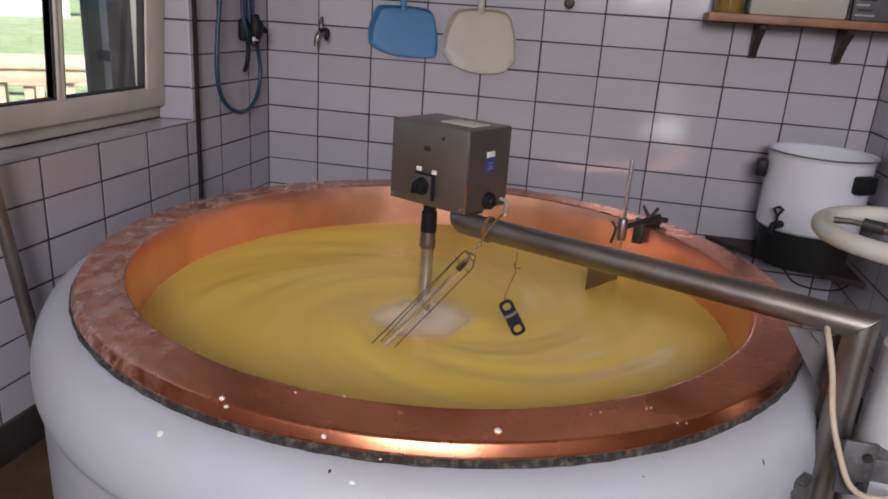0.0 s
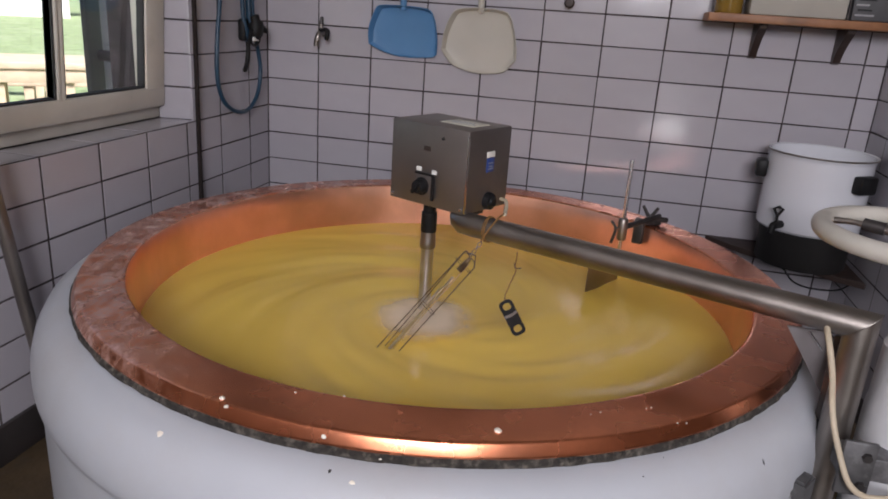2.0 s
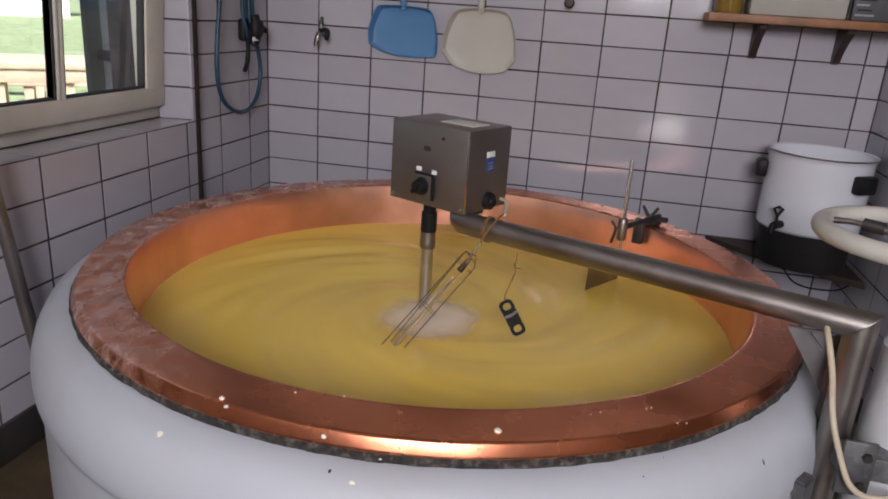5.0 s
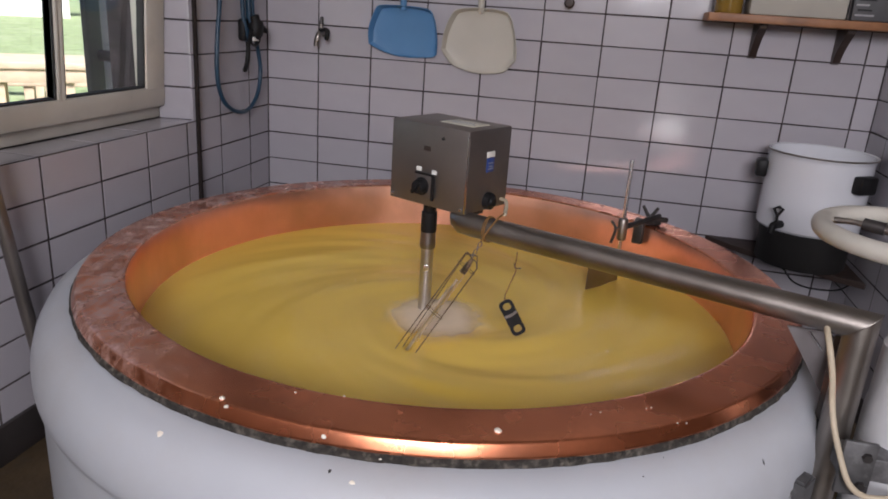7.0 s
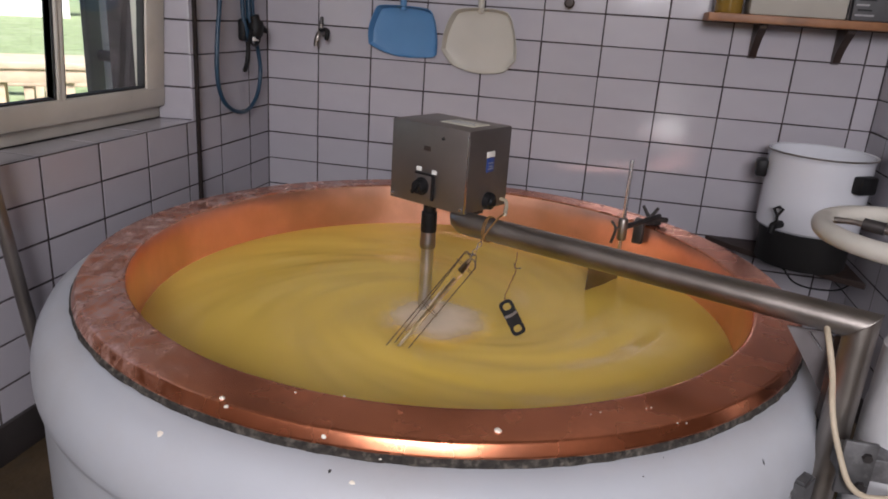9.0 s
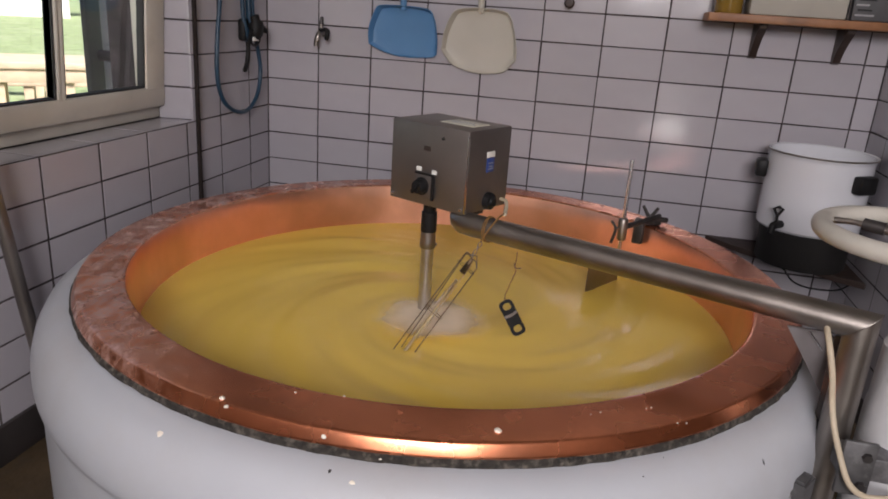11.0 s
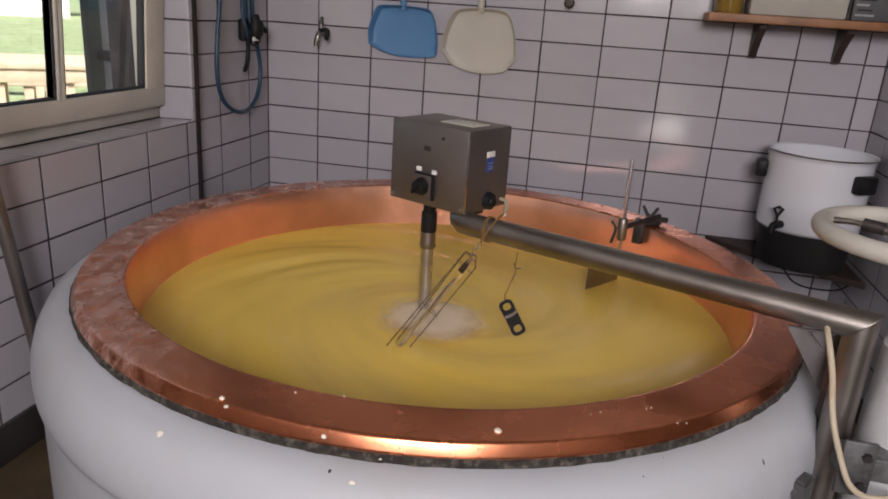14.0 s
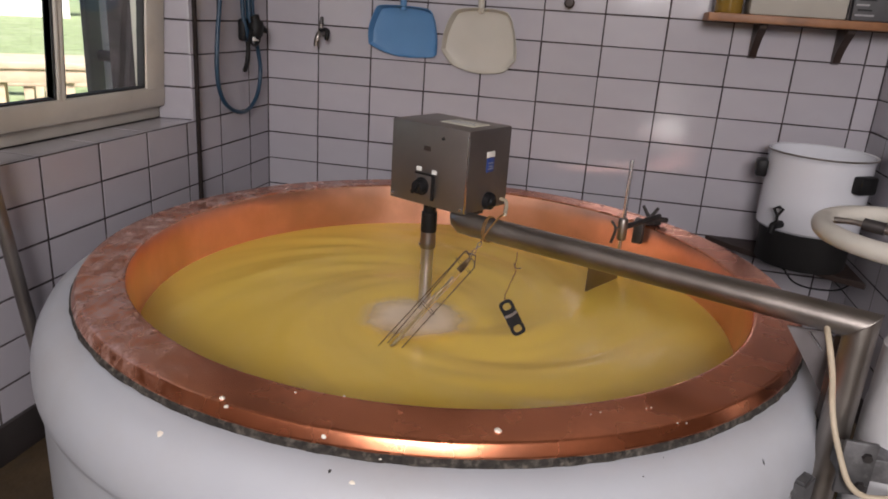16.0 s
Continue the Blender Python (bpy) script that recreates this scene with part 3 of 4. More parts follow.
part("plate", sp, mat("light_grey_steel", (0.21, 0.195, 0.20), 0.5, 0.3, vary=0.2, scale=14), stay, smooth=False)
part("edge_rod", rod((1.624, -1.305, 0.586), (1.650, -1.305, 0.556), 0.0022, 8), SHINY, stay, "bright slanting edge")

cab = [(1.625, -1.375, 0.625), (1.625, -1.41, 0.604), (1.634, -1.42, 0.567), (1.644, -1.42, 0.52), (1.652, -1.435, 0.481), (1.664, -1.466, 0.440), (1.678, -1.474, 0.414), (1.70, -1.475, 0.40), (1.728, -1.475, 0.402), (1.78, -1.465, 0.405), (1.86, -1.44, 0.40)]
tagged(part("power_cable", tube(smooth_path(cab, 6), 0.0047, 10), CABLE), "beige power cable hanging down the post", "cable")
lead = [(1.052, -1.045, 0.684), (1.063, -1.055, 0.684), (1.069, -1.072, 0.678), (1.071, -1.098, 0.671), (1.072, -1.112, 0.669)]
tagged(part("gland_lead", tube(smooth_path(lead, 5), 0.0040, 10), CABLE), "short beige lead from the cable gland", "cable")
yc = [(1.070, -1.108, 0.6705), (1.068, -1.125, 0.670), (1.064, -1.145, 0.669), (1.056, -1.163, 0.659), (1.048, -1.170, 0.645), (1.040, -1.168, 0.630), (1.037, -1.166, 0.622)]
tagged(part("twine", tube(smooth_path(yc, 5), 0.0017, 8), TWINE), "brown twine wound over the steel arm", "twine")
loop = []
for k in range(26):
    a = 2 * math.pi * k / 12
    q = A0 + ad * (0.062 + 0.0045 * k / 12)
    side = Vector((-ad.y, ad.x, 0)).normalized()
    loop.append(q + 0.0262 * (math.cos(a) * side + math.sin(a) * Vector((0, 0, 1))))
tagged(part("twine_knot", tube(loop, 0.0013, 7), TWINE), "brown twine knotted round the arm", "twine")

# ---- thermometer in a wire cage, hanging in the stream ----
TP = Vector((1.037, -1.166, 0.622))
thermo = thing("dairy_thermometer", "glass dairy thermometer in a thin wire cage", "thermometer", Matrix.Translation(TP))
def tp(x, z, y=0.0):
    return Vector((x - TP.x, y, z - TP.z))


def chain_link(m):
    return part("chain_link", tube([(0.0035 * math.cos(a), 0, 0.006 * math.sin(a)) for a in [2 * math.pi * k / 14 for k in range(14)]], 0.0010, 6, True), SHINY, thermo, m=m)


for k in range(4):
    q = tp(1.035 - 0.0042 * k, 0.616 - 0.008 * k)
    chain_link(pose(*q, 0, 25, 90 * (k % 2)))
TL, TR, BL, BR = (1.006, 0.594), (1.032, 0.567), (0.868, 0.374), (0.914, 0.374)
ext = 1.22
for (tx, tz), (bx, bz), yy in ((TL, BL, -0.002), (TL, (0.878, 0.372), 0.016), (TR, BR, 0.004)):
    w = [tp(0.5 * (TL[0] + TR[0]) + 0.012, 0.5 * (TL[1] + TR[1]) + 0.012), tp(tx, tz, yy), tp(tx + (bx - tx) * 0.5, tz + (bz - tz) * 0.5, yy), tp(tx + (bx - tx) * ext, tz + (bz - tz) * ext, yy)]
    part("cage_wire", tube(w, 0.00115, 6), WIRE, thermo)
part("top_wire", tube(smooth_path([tp(*TL), tp(1.012, 0.598), tp(1.020, 0.586, 0.004), tp(1.03, 0.58), tp(*TR)], 3), 0.0014, 6), WIRE, thermo)
d0, d1 = tp(1.014, 0.574, 0.006), tp(0.895, 0.378, 0.006)
part("tube", tube([d0, d0 + (d1 - d0) * 1.38], 0.0070, 14), THIN_GLASS, thermo, "clear glass tube")
part("scale", tube([d0 + (d1 - d0) * 0.18, d0 + (d1 - d0) * 1.34], 0.0030, 10), mat("aged_scale", (0.55, 0.46, 0.28), 0.5, vary=0.35, scale=45), thermo, "yellowed printed scale")
part("cap", tube([d0 - (d1 - d0) * 0.06, d0 - (d1 - d0) * 0.03, d0 + (d1 - d0) * 0.1], [0.002, 0.0045, 0.006], 12), WIRE, thermo, "dull metal cap")
for f in (0.04, 0.55):
    cpt = d0 + (d1 - d0) * f
    part("cage_ring", tube([cpt + Vector((0.018 * math.cos(a), 0.010 * math.sin(a), -0.013 * math.cos(a))) for a in [2 * math.pi * k / 14 for k in range(14)]], 0.0007, 5, True), WIRE, thermo)

# ---- bottle opener on a thread ----
OY = -1.19
opener = thing("hanging_opener", "black steel opener hanging on a yellow thread", "opener")
th = [(1.113, -1.185, 0.617), (1.113, OY, 0.603), (1.112, OY, 0.588), (1.114, OY, 0.578), (1.105, OY, 0.550), (1.098, OY, 0.526), (1.099, OY, 0.513)]
part("thread", tube(smooth_path(th, 5), 0.0014, 6), TWINE, opener)
part("knot", tube(smooth_path([(1.110, OY, 0.596), (1.1115, OY - 0.003, 0.589), (1.117, OY - 0.003, 0.586), (1.124, OY, 0.587)], 3), 0.0013, 6), WIRE, opener)
ob_m = pose(1.1165, OY, 0.4805, 90, 0, 0) @ Matrix.Scale(0.84, 4) @ pose(0, 0, 0, 0, 0, -59) @ pose(0, 0, 0, -16, 0, 0)


def ring_plate(cx, rx, ry, hx, hy, n=24):
    bm = bmesh.new()
    loops = []
    for r1, r2, z in ((rx, ry, 0), (rx, ry, 0.003), (hx, hy, 0.003), (hx, hy, 0)):
        loops.append([bm.verts.new((cx + r1 * math.copysign(abs(math.cos(a)) ** 0.7, math.cos(a)), r2 * math.copysign(abs(math.sin(a)) ** 0.7, math.sin(a)), z)) for a in [2 * math.pi * k / n for k in range(n)]])
    for a, b in zip(loops, loops[1:] + loops[:1]):
        for i in range(n):
            bm.faces.new((a[i], a[(i + 1) % n], b[(i + 1) % n], b[i]))
    return bm


part("ring", ring_plate(-0.030, 0.0165, 0.0175, 0.0088, 0.0095), BLACK, opener, m=ob_m)
part("ring", ring_plate(0.030, 0.0165, 0.0175, 0.0088, 0.0095), BLACK, opener, m=ob_m)
part("blade", prism([(-0.02, -0.017), (0.02, -0.017), (0.02, 0.017), (-0.02, 0.017)], -0.0005, 0.0036, 0.001), BLACK, opener, m=ob_m)
# lighter strip lying across the black blade
part("band", prism([(-0.011, -0.0165), (-0.005, -0.0165), (-0.003, 0.0), (-0.007, 0.0165), (-0.013, 0.0165), (-0.010, 0.0)], 0.003, 0.0041, 0.0004), STEEL, opener, "lighter steel band", m=ob_m)

# ---- baffle clamped to the rim ----
baffle = thing("clamped_baffle", "steel baffle on a rod clamped to the rim", "baffle")
RX, RY = 1.328, -0.60
lean = Vector((0.001, 0.03, 0.30))
rod_a, rod_b = Vector((RX, RY, 0.33)), Vector((RX, RY, 0.33)) + lean * 1.27
part("rod", rod(rod_a, rod_b, 0.0052, 14), SHINY, baffle, "thin bright steel rod")
rc = Vector((RX, RY, 0.33)) + lean * 0.66
part("boss", lathe([(0, 0.026), (0.011, 0.026), (0.013, 0.022), (0.013, -0.03), (0.011, -0.034), (0, -0.034)], 14), STEEL, baffle, m=Matrix.Translation(rc))
lipdir = Vector((0.70, 0.714, 0)).normalized()
lipv = Vector((-lipdir.y, lipdir.x, 0))
j0, j1 = rc, Vector((CX, CY, 0)) + lipdir * 0.70 + Vector((0.0, 0, 0.535)) - lipv * 0.012
part("cross_bar", rod(j0, j1 + (j1 - j0) * 0.22, 0.0075, 12), DARK_METAL, baffle)
part("jaw", box(-0.014, 0.014, -0.010, 0.010, -0.066, 0.006, 0.003), DARK_METAL, baffle, "dark clamp jaw inside the rim", m=pose(CX + lipdir.x * 0.662, CY + lipdir.y * 0.662, 0.528, 0, 0, -20))
part("jaw_top", box(-0.030, 0.034, -0.012, 0.012, 0.0, 0.014, 0.004), DARK_METAL, baffle, m=pose(CX + lipdir.x * 0.70, CY + lipdir.y * 0.70, 0.5125, 0, 0, 30))
wc = Vector((CX + lipdir.x * 0.70, CY + lipdir.y * 0.70, 0.53))
for sx, sz in ((-0.022, 0.036), (0.020, 0.034)):
    part("wing", tube([wc, wc + Vector((sx, 0, sz))], [0.006, 0.0042], 8), DARK_METAL, baffle, "wing of the clamp screw")
part("screw_end", tube([wc + Vector((0, 0, 0)), wc + Vector((0.05, 0.02, -0.004))], [0.011, 0.008], 10), DARK_METAL, baffle)
tcr = rc + Vector((-0.018, -0.012, -0.002))
part("tommy_bar", tube(smooth_path([tcr + Vector((-0.013, 0, 0.02)), tcr, tcr + Vector((-0.008, -0.003, -0.04))], 4), 0.004, 8), DARK_METAL, baffle)
part("tommy_screw", rod(rc, tcr, 0.005, 10), SHINY, baffle)
part("blade", prism([(0.006, -0.0025), (-0.13, -0.0015), (-0.135, 0.001), (0.006, 0.0025)], 0.32, 0.462, 0.0), STEEL, baffle, "dull steel deflector plate", m=pose(RX, RY, 0, 0, 0, 56))

# ---- crumbs and specks ----
for k, (x, y, r) in enumerate(((0.770, -1.704, 0.0038), (0.787, -1.722, 0.0034), (1.160, -1.658, 0.0048), (1.37, -1.52, 0.0013), (1.362, -1.526, 0.001), (1.296, -1.56, 0.0012), (1.283, -1.571, 0.001), (1.405, -1.553, 0.0013), (1.418, -1.549, 0.0012), (0.86, -1.655, 0.0018), (0.93, -1.642, 0.0018))):
    tagged(part("curd_crumb", blob(r, k), CRUMB, m=Matrix.Translation((x, y, 0.5125))), "small pale curd crumb on the copper rim", "crumb", "crumbs on the vat")


def speck(name, label, at, normal, r, material, seed, stretch=1.0):
    m = Matrix.Translation(at) @ Vector(normal).to_track_quat("Z", "Y").to_matrix().to_4x4() @ Matrix.Diagonal((1, stretch, 0.6, 1))
    tagged(part(name, blob(r, seed, 0.5), material, m=m), label, "speck", "specks on the vat")


for k, (at, nr, rr, st) in enumerate((((0.6964, -1.7471, 0.4645), (-0.136, -0.49, 0.861), 0.0048, 1.0), ((0.9906, -1.7687, 0.467), (0.037, -0.507, 0.861), 0.0042, 0.7),
                                      ((0.9362, -1.7325, 0.5018), (0.025, -0.985, 0.173), 0.0035, 1.0), ((1.0159, -1.7304, 0.486), (0.127, -0.851, 0.51), 0.0038, 1.0))):
    speck("curd_speck", "pale dried curd speck on the vat", at, nr, rr, CRUMB, k + 20, st)
for k, (at, nr, rr, st) in enumerate((((0.9565, -1.7618, 0.4722), (0.014, -0.196, 0.981), 0.0026, 1.5), ((1.5425, -1.5083, 0.4475), (0.649, -0.56, 0.514), 0.0018, 2.8),
                                      ((1.361, -1.6356, 0.4690), (0.272, -0.43, 0.861), 0.0014, 1.0), ((1.3887, -1.5901, 0.4755), (0.121, -0.155, 0.981), 0.0014, 1.0), ((0.2293, -1.4091, 0.4625), (-0.43, -0.272, 0.861), 0.0025, 1.0))):
    speck("dark_speck", "small dark speck on the white jacket", at, nr, rr, STAIN, k + 40, st)

# ---- black pipe, pole, hose, tap ----
tagged(part("wall_pipe", tube([(0.018, -0.505, 1.7), (0.018, -0.508, 1.04), (0.018, -0.512, 0.70), (0.018, -0.516, 0.10)], 0.0072, 12), PIPE), "thin black pipe running down the tiled wall", "pipe")
tagged(part("steel_pole", rod((0.050, -1.232, 0.0), (0.050, -1.41, 1.15), 0.0145, 20), STEEL), "grey steel pole standing by the tiled wall", "pole")
reel = thing("coiled_hose", "thin blue hose looped over a dark wall hook", "hose")
hp = [(-0.375, 1.12), (-0.381, 1.043), (-0.401, 0.942), (-0.412, 0.839), (-0.399, 0.768), (-0.36, 0.719), (-0.286, 0.688), (-0.207, 0.689), (-0.142, 0.736), (-0.118, 0.813), (-0.136, 0.891), (-0.160, 0.958), (-0.171, 1.049), (-0.17, 1.12)]
part("loop", tube(smooth_path([(0.03, y, z) for y, z in hp], 6), 0.0072, 10), HOSE, reel)
for k, (y, dx) in enumerate(((-0.218, 0.02), (-0.200, 0.034), (-0.186, 0.022))):
    part("strand", tube(smooth_path([(dx, y, 1.12), (dx, y, 1.0), (dx + 0.01, y + 0.008, 0.945), (dx, y + 0.012, 0.92)], 4), 0.0072, 10), HOSE, reel)
part("hook_plate", box(0.0, 0.03, -0.225, -0.15, 0.915, 0.99, 0.012), BLACK, reel)
part("nozzle", tube(smooth_path([(0.045, -0.19, 1.0), (0.05, -0.185, 0.965), (0.045, -0.19, 0.925)], 4), [0.018] * 3 + [0.026] * 3 + [0.026, 0.022, 0.016], 14), BLACK, reel, "dark spray nozzle")
part("ring", tube([(0.05, -0.195 + 0.034 * math.cos(a), 0.93 + 0.026 * math.sin(a)) for a in [2 * math.pi * k / 18 for k in range(18)]], 0.005, 8, True), BLACK, reel)
part("clip", box(0.05, 0.058, -0.215, -0.175, 0.918, 0.932, 0.003), LABEL, reel, "pale metal clip")
part("hook", tube(smooth_path([(0.035, -0.215, 0.915), (0.034, -0.213, 0.88), (0.034, -0.222, 0.845), (0.04, -0.25, 0.823)], 4), 0.008, 10), BLACK, reel)
part("lever", tube([(0.045, -0.165, 0.975), (0.05, -0.115, 0.95)], [0.012, 0.009], 10), BLACK, reel)

tap = thing("wall_tap", "small old metal tap on the tiled wall", "tap", pose(0.221, 0, 0.955))
part("flange", lathe([(0, 0.012), (0.014, 0.012), (0.018, 0.0), (0, 0)], 16), DARK_METAL, tap, m=pose(0.006, 0, 0.0, 90, 0, 0))
part("body", tube(smooth_path([(0.006, 0, 0), (0.006, -0.03, 0.002), (0.0, -0.05, -0.006), (-0.006, -0.055, -0.03), (-0.008, -0.055, -0.045)], 4), [0.010] * 12 + [0.009] * 5, 12), STEEL, tap)
part("stem", rod((0.004, -0.035, 0.0), (0.004, -0.035, 0.035), 0.006, 10), STEEL, tap)
part("handle", tube([(0.004, -0.035, 0.03), (0.006, -0.035, 0.055)], [0.008, 0.005], 10), DARK_METAL, tap)
part("lever", tube(smooth_path([(0.006, -0.045, 0.008), (0.028, -0.055, 0.012), (0.036, -0.055, -0.004), (0.03, -0.055, -0.022)], 4), 0.0075, 10), BLACK, tap)


# ---- dustpan-like scoops ----
def scoop(name, label, material, outline, m):
    """A shallow tray with a low wall on three sides, open at the broad lip; outline in x (across) and y (up)."""
    t = thing(name, label, "scoop", m, "scoops hanging on the wall")
    bm = bmesh.new()
    pts = smooth_path([(*q, 0) for q in outline] + [(*outline[0], 0)], 5)[:-1]
    cx, cy = sum(p.x for p in pts) / len(pts), sum(p.y for p in pts) / len(pts)
    ylo, yhi = min(p.y for p in pts), max(p.y for p in pts)
    def wall_h(p):
        return 0.004 + 0.034 * min(1, max(0, (p.y - ylo) / (yhi - ylo) * 1.3)) ** 0.8
    def inset(p, f, z):
        return bm.verts.new((cx + (p.x - cx) * f, cy + (p.y - cy) * f, z))
    rings = [[inset(p, 0.93, 0.0) for p in pts], [inset(p, 1.0, wall_h(p)) for p in pts], [inset(p, 0.985, wall_h(p) + 0.002) for p in pts],
             [inset(p, 0.965, wall_h(p)) for p in pts], [inset(p, 0.90, 0.0065) for p in pts], [inset(p, 0.84, 0.0045) for p in pts], [inset(p, 0.5, 0.004) for p in pts]]
    k = len(pts)
    for a, b in zip(rings, rings[1:]):
        for i in range(k):
            bm.faces.new((a[i], a[(i + 1) % k], b[(i + 1) % k], b[i]))
    bm.faces.new(rings[-1])
    bm.faces.new(rings[0][::-1])
    part("pan", bm, material, t)
    part("handle", tube(smooth_path([(0.0, yhi - 0.015, 0.02), (0.0, yhi + 0.03, 0.024), (0.0, yhi + 0.11, 0.02)], 4), [0.011] * 4 + [0.010] * 5, 12), material, t)
    return t


def on_wall(x, z):
    return Matrix.Translation((x, -0.008, z)) @ pose(0, 0, 0, 90, 0, 0)


blue_out = [(-0.124, -0.052), (-0.122, 0.0), (-0.098, 0.062), (-0.078, 0.080), (0.0, 0.083), (0.085, 0.078), (0.112, 0.055), (0.124, 0.0), (0.125, -0.058), (0.118, -0.076), (0.09, -0.085), (0.0, -0.088), (-0.07, -0.076)]
scoop("blue_scoop", "blue plastic scoop hanging on the tiled wall", BLUE_PAN, blue_out, on_wall(0.522, 0.982))
cream_out = [(-0.130, -0.035), (-0.122, 0.02), (-0.095, 0.085), (-0.065, 0.102), (0.0, 0.108), (0.075, 0.104), (0.105, 0.085), (0.126, 0.02), (0.132, -0.045), (0.118, -0.068), (0.085, -0.098), (0.0, -0.108), (-0.08, -0.090), (-0.112, -0.062)]
scoop("cream_scoop", "cream white plastic scoop hanging on the tiled wall", CREAM_PAN, cream_out, on_wall(0.792, 0.966))
tagged(part("wall_peg", lathe([(0, 0.035), (0.012, 0.034), (0.017, 0.028), (0.015, 0.018), (0.009, 0.012), (0.009, 0), (0, 0)], 16), DARK_WOOD, m=pose(1.081, 0, 1.107, 90, 0, 0)), "small brown wooden peg on the tiles", "peg")

# ---- shelf with jars and boxes ----
shelf = thing("wall_shelf", "brown wooden wall shelf on two dark brackets", "shelf")
part("board", box(1.503, 2.045, -0.15, 0.0, 1.080, 1.104, 0.003), SHELF_WOOD, shelf)
def shelf_bracket(x):
    bm = bmesh.new()
    prof = [(0, 0), (-0.115, 0), (-0.112, -0.012), (-0.07, -0.04), (-0.035, -0.075), (-0.022, -0.10), (0, -0.105)]
    lo = [bm.verts.new((x - 0.011, y, 1.080 + z)) for y, z in prof]
    hi = [bm.verts.new((x + 0.011, y, 1.080 + z)) for y, z in prof]
    bm.faces.new(lo)
    bm.faces.new(hi[::-1])
    for i in range(len(prof)):
        j = (i + 1) % len(prof)
        bm.faces.new((lo[i], hi[i], hi[j], lo[j]))
    part("bracket", bm, DARK_WOOD, shelf, "dark curved bracket")


shelf_bracket(1.668)
shelf_bracket(1.912)
tagged(part("glass_jar", lathe([(0, 0), (0.038, 0), (0.041, 0.006), (0.041, 0.10), (0.034, 0.115), (0.034, 0.13), (0, 0.13)], 24), JAR_GLASS, m=pose(1.563, -0.085, 1.1045)), "olive brown glass jar on the shelf", "jar")
tagged(part("cardboard_box", box(1.617, 1.882, -0.135, -0.02, 1.1045, 1.23, 0.006), PAPER), "pale cardboard box lying on the shelf", "box")
tin = thing("printed_tin", "grey printed tin box on the shelf", "tin")
part("body", box(1.896, 2.035, -0.125, -0.02, 1.1045, 1.25, 0.005), GREY_TIN, tin)
for k in range(5):
    part("print_bar", box(1.905 + 0.004 * (k % 2), 1.955 - 0.008 * (k % 3), -0.1275, -0.124, 1.118 + 0.014 * k, 1.123 + 0.014 * k), BLACK if k % 2 else GREY_LABEL, tin)
tagged(part("dark_rod", rod((1.889, -0.128, 1.1045), (1.886, -0.118, 1.28), 0.004, 8), DARK_METAL), "thin dark rod leaning on the shelf", "rod")

# ---- corner board with the enamel pot ----
cb = [(1.632, -0.001), (1.70, -0.075), (1.765, -0.135), (1.874, -0.19), (1.975, -0.29), (2.045, -0.33), (2.045, -0.001)]
tagged(part("corner_board", prism(cb, 0.362, 0.380, 0.002), DARK_WOOD), "dark brown corner board fixed below the tiles", "board")
PX, PY = 1.892, -0.174
pot = thing("enamel_pot", "white enamel preserving pot on a black base", "pot", pose(PX, PY, 0.38))
part("base", lathe([(0, 0), (0.126, 0), (0.130, 0.006), (0.132, 0.10), (0.136, 0.112), (0, 0.112)], 48), mat("matt_black", (0.012, 0.011, 0.011), 0.7, vary=0.3, scale=20), pot, "black heater base")
part("body", lathe([(0.0, 0.113), (0.140, 0.113), (0.146, 0.12), (0.146, 0.328), (0.148, 0.337), (0.1520, 0.341), (0.1530, 0.346), (0.150, 0.349), (0.143, 0.346), (0.140, 0.32), (0.139, 0.15), (0, 0.145)], 56), POT_WHITE, pot)
part("rim", tube([(0.1520 * math.cos(a), 0.1520 * math.sin(a), 0.345) for a in [2 * math.pi * k / 56 for k in range(56)]], 0.0026, 8, True), STEEL, pot, "grey steel edge")
for a0 in (172, 306):
    a = radians(a0)
    part("handle", box(-0.002, 0.032, -0.034, 0.034, -0.030, 0.022, 0.008), BLACK, pot, "black side handle", m=pose(0.144 * math.cos(a), 0.144 * math.sin(a), 0.285, 0, 0, a0))
ta = radians(227)
tm = pose(0.145 * math.cos(ta), 0.145 * math.sin(ta), 0.137, 0, 0, 227)
spout = part("spout_tap", tube(smooth_path([(0, 0, 0), (0.03, 0, 0), (0.042, 0, -0.006), (0.046, 0, -0.022)], 4), [0.012] * 8 + [0.010] * 5, 12), BLACK, pot, "black drain tap", tm)
part("tap_lever", tube([(0.027, 0, 0.0), (0.027, 0, 0.028), (0.02, 0.010, 0.05), (0.027, 0.0, 0.056), (0.034, -0.010, 0.05), (0.028, 0, 0.03)], 0.0045, 8), BLACK, spout)
tagged(part("heater_cord", tube(smooth_path([(1.80, -0.19, 0.384), (1.845, -0.215, 0.36), (1.875, -0.235, 0.33), (1.92, -0.265, 0.325), (1.99, -0.28, 0.335), (2.04, -0.25, 0.36)], 6), 0.0027, 8), BLACK), "black cord hanging below the corner board", "cord")


# ---- outside: porch post, shutter, picnic tables, far house ----
shutter = thing("open_shutter", "grey weathered shutter with dark rails outside the window", "shutter")
part("panel", box(-0.925, -0.908, 0.17, 1.30, -0.25, 2.2, 0.003), mat("grey_panel_paint", (0.34, 0.32, 0.36), 0.7, vary=0.2, scale=8), shutter)
part("stile", box(-0.910, -0.885, 0.153, 0.241, -0.25, 2.25, 0.004), DARK_PAINT, shutter)
part("stile", box(-0.910, -0.885, 0.396, 1.40, -0.25, 2.25, 0.004), DARK_PAINT, shutter)
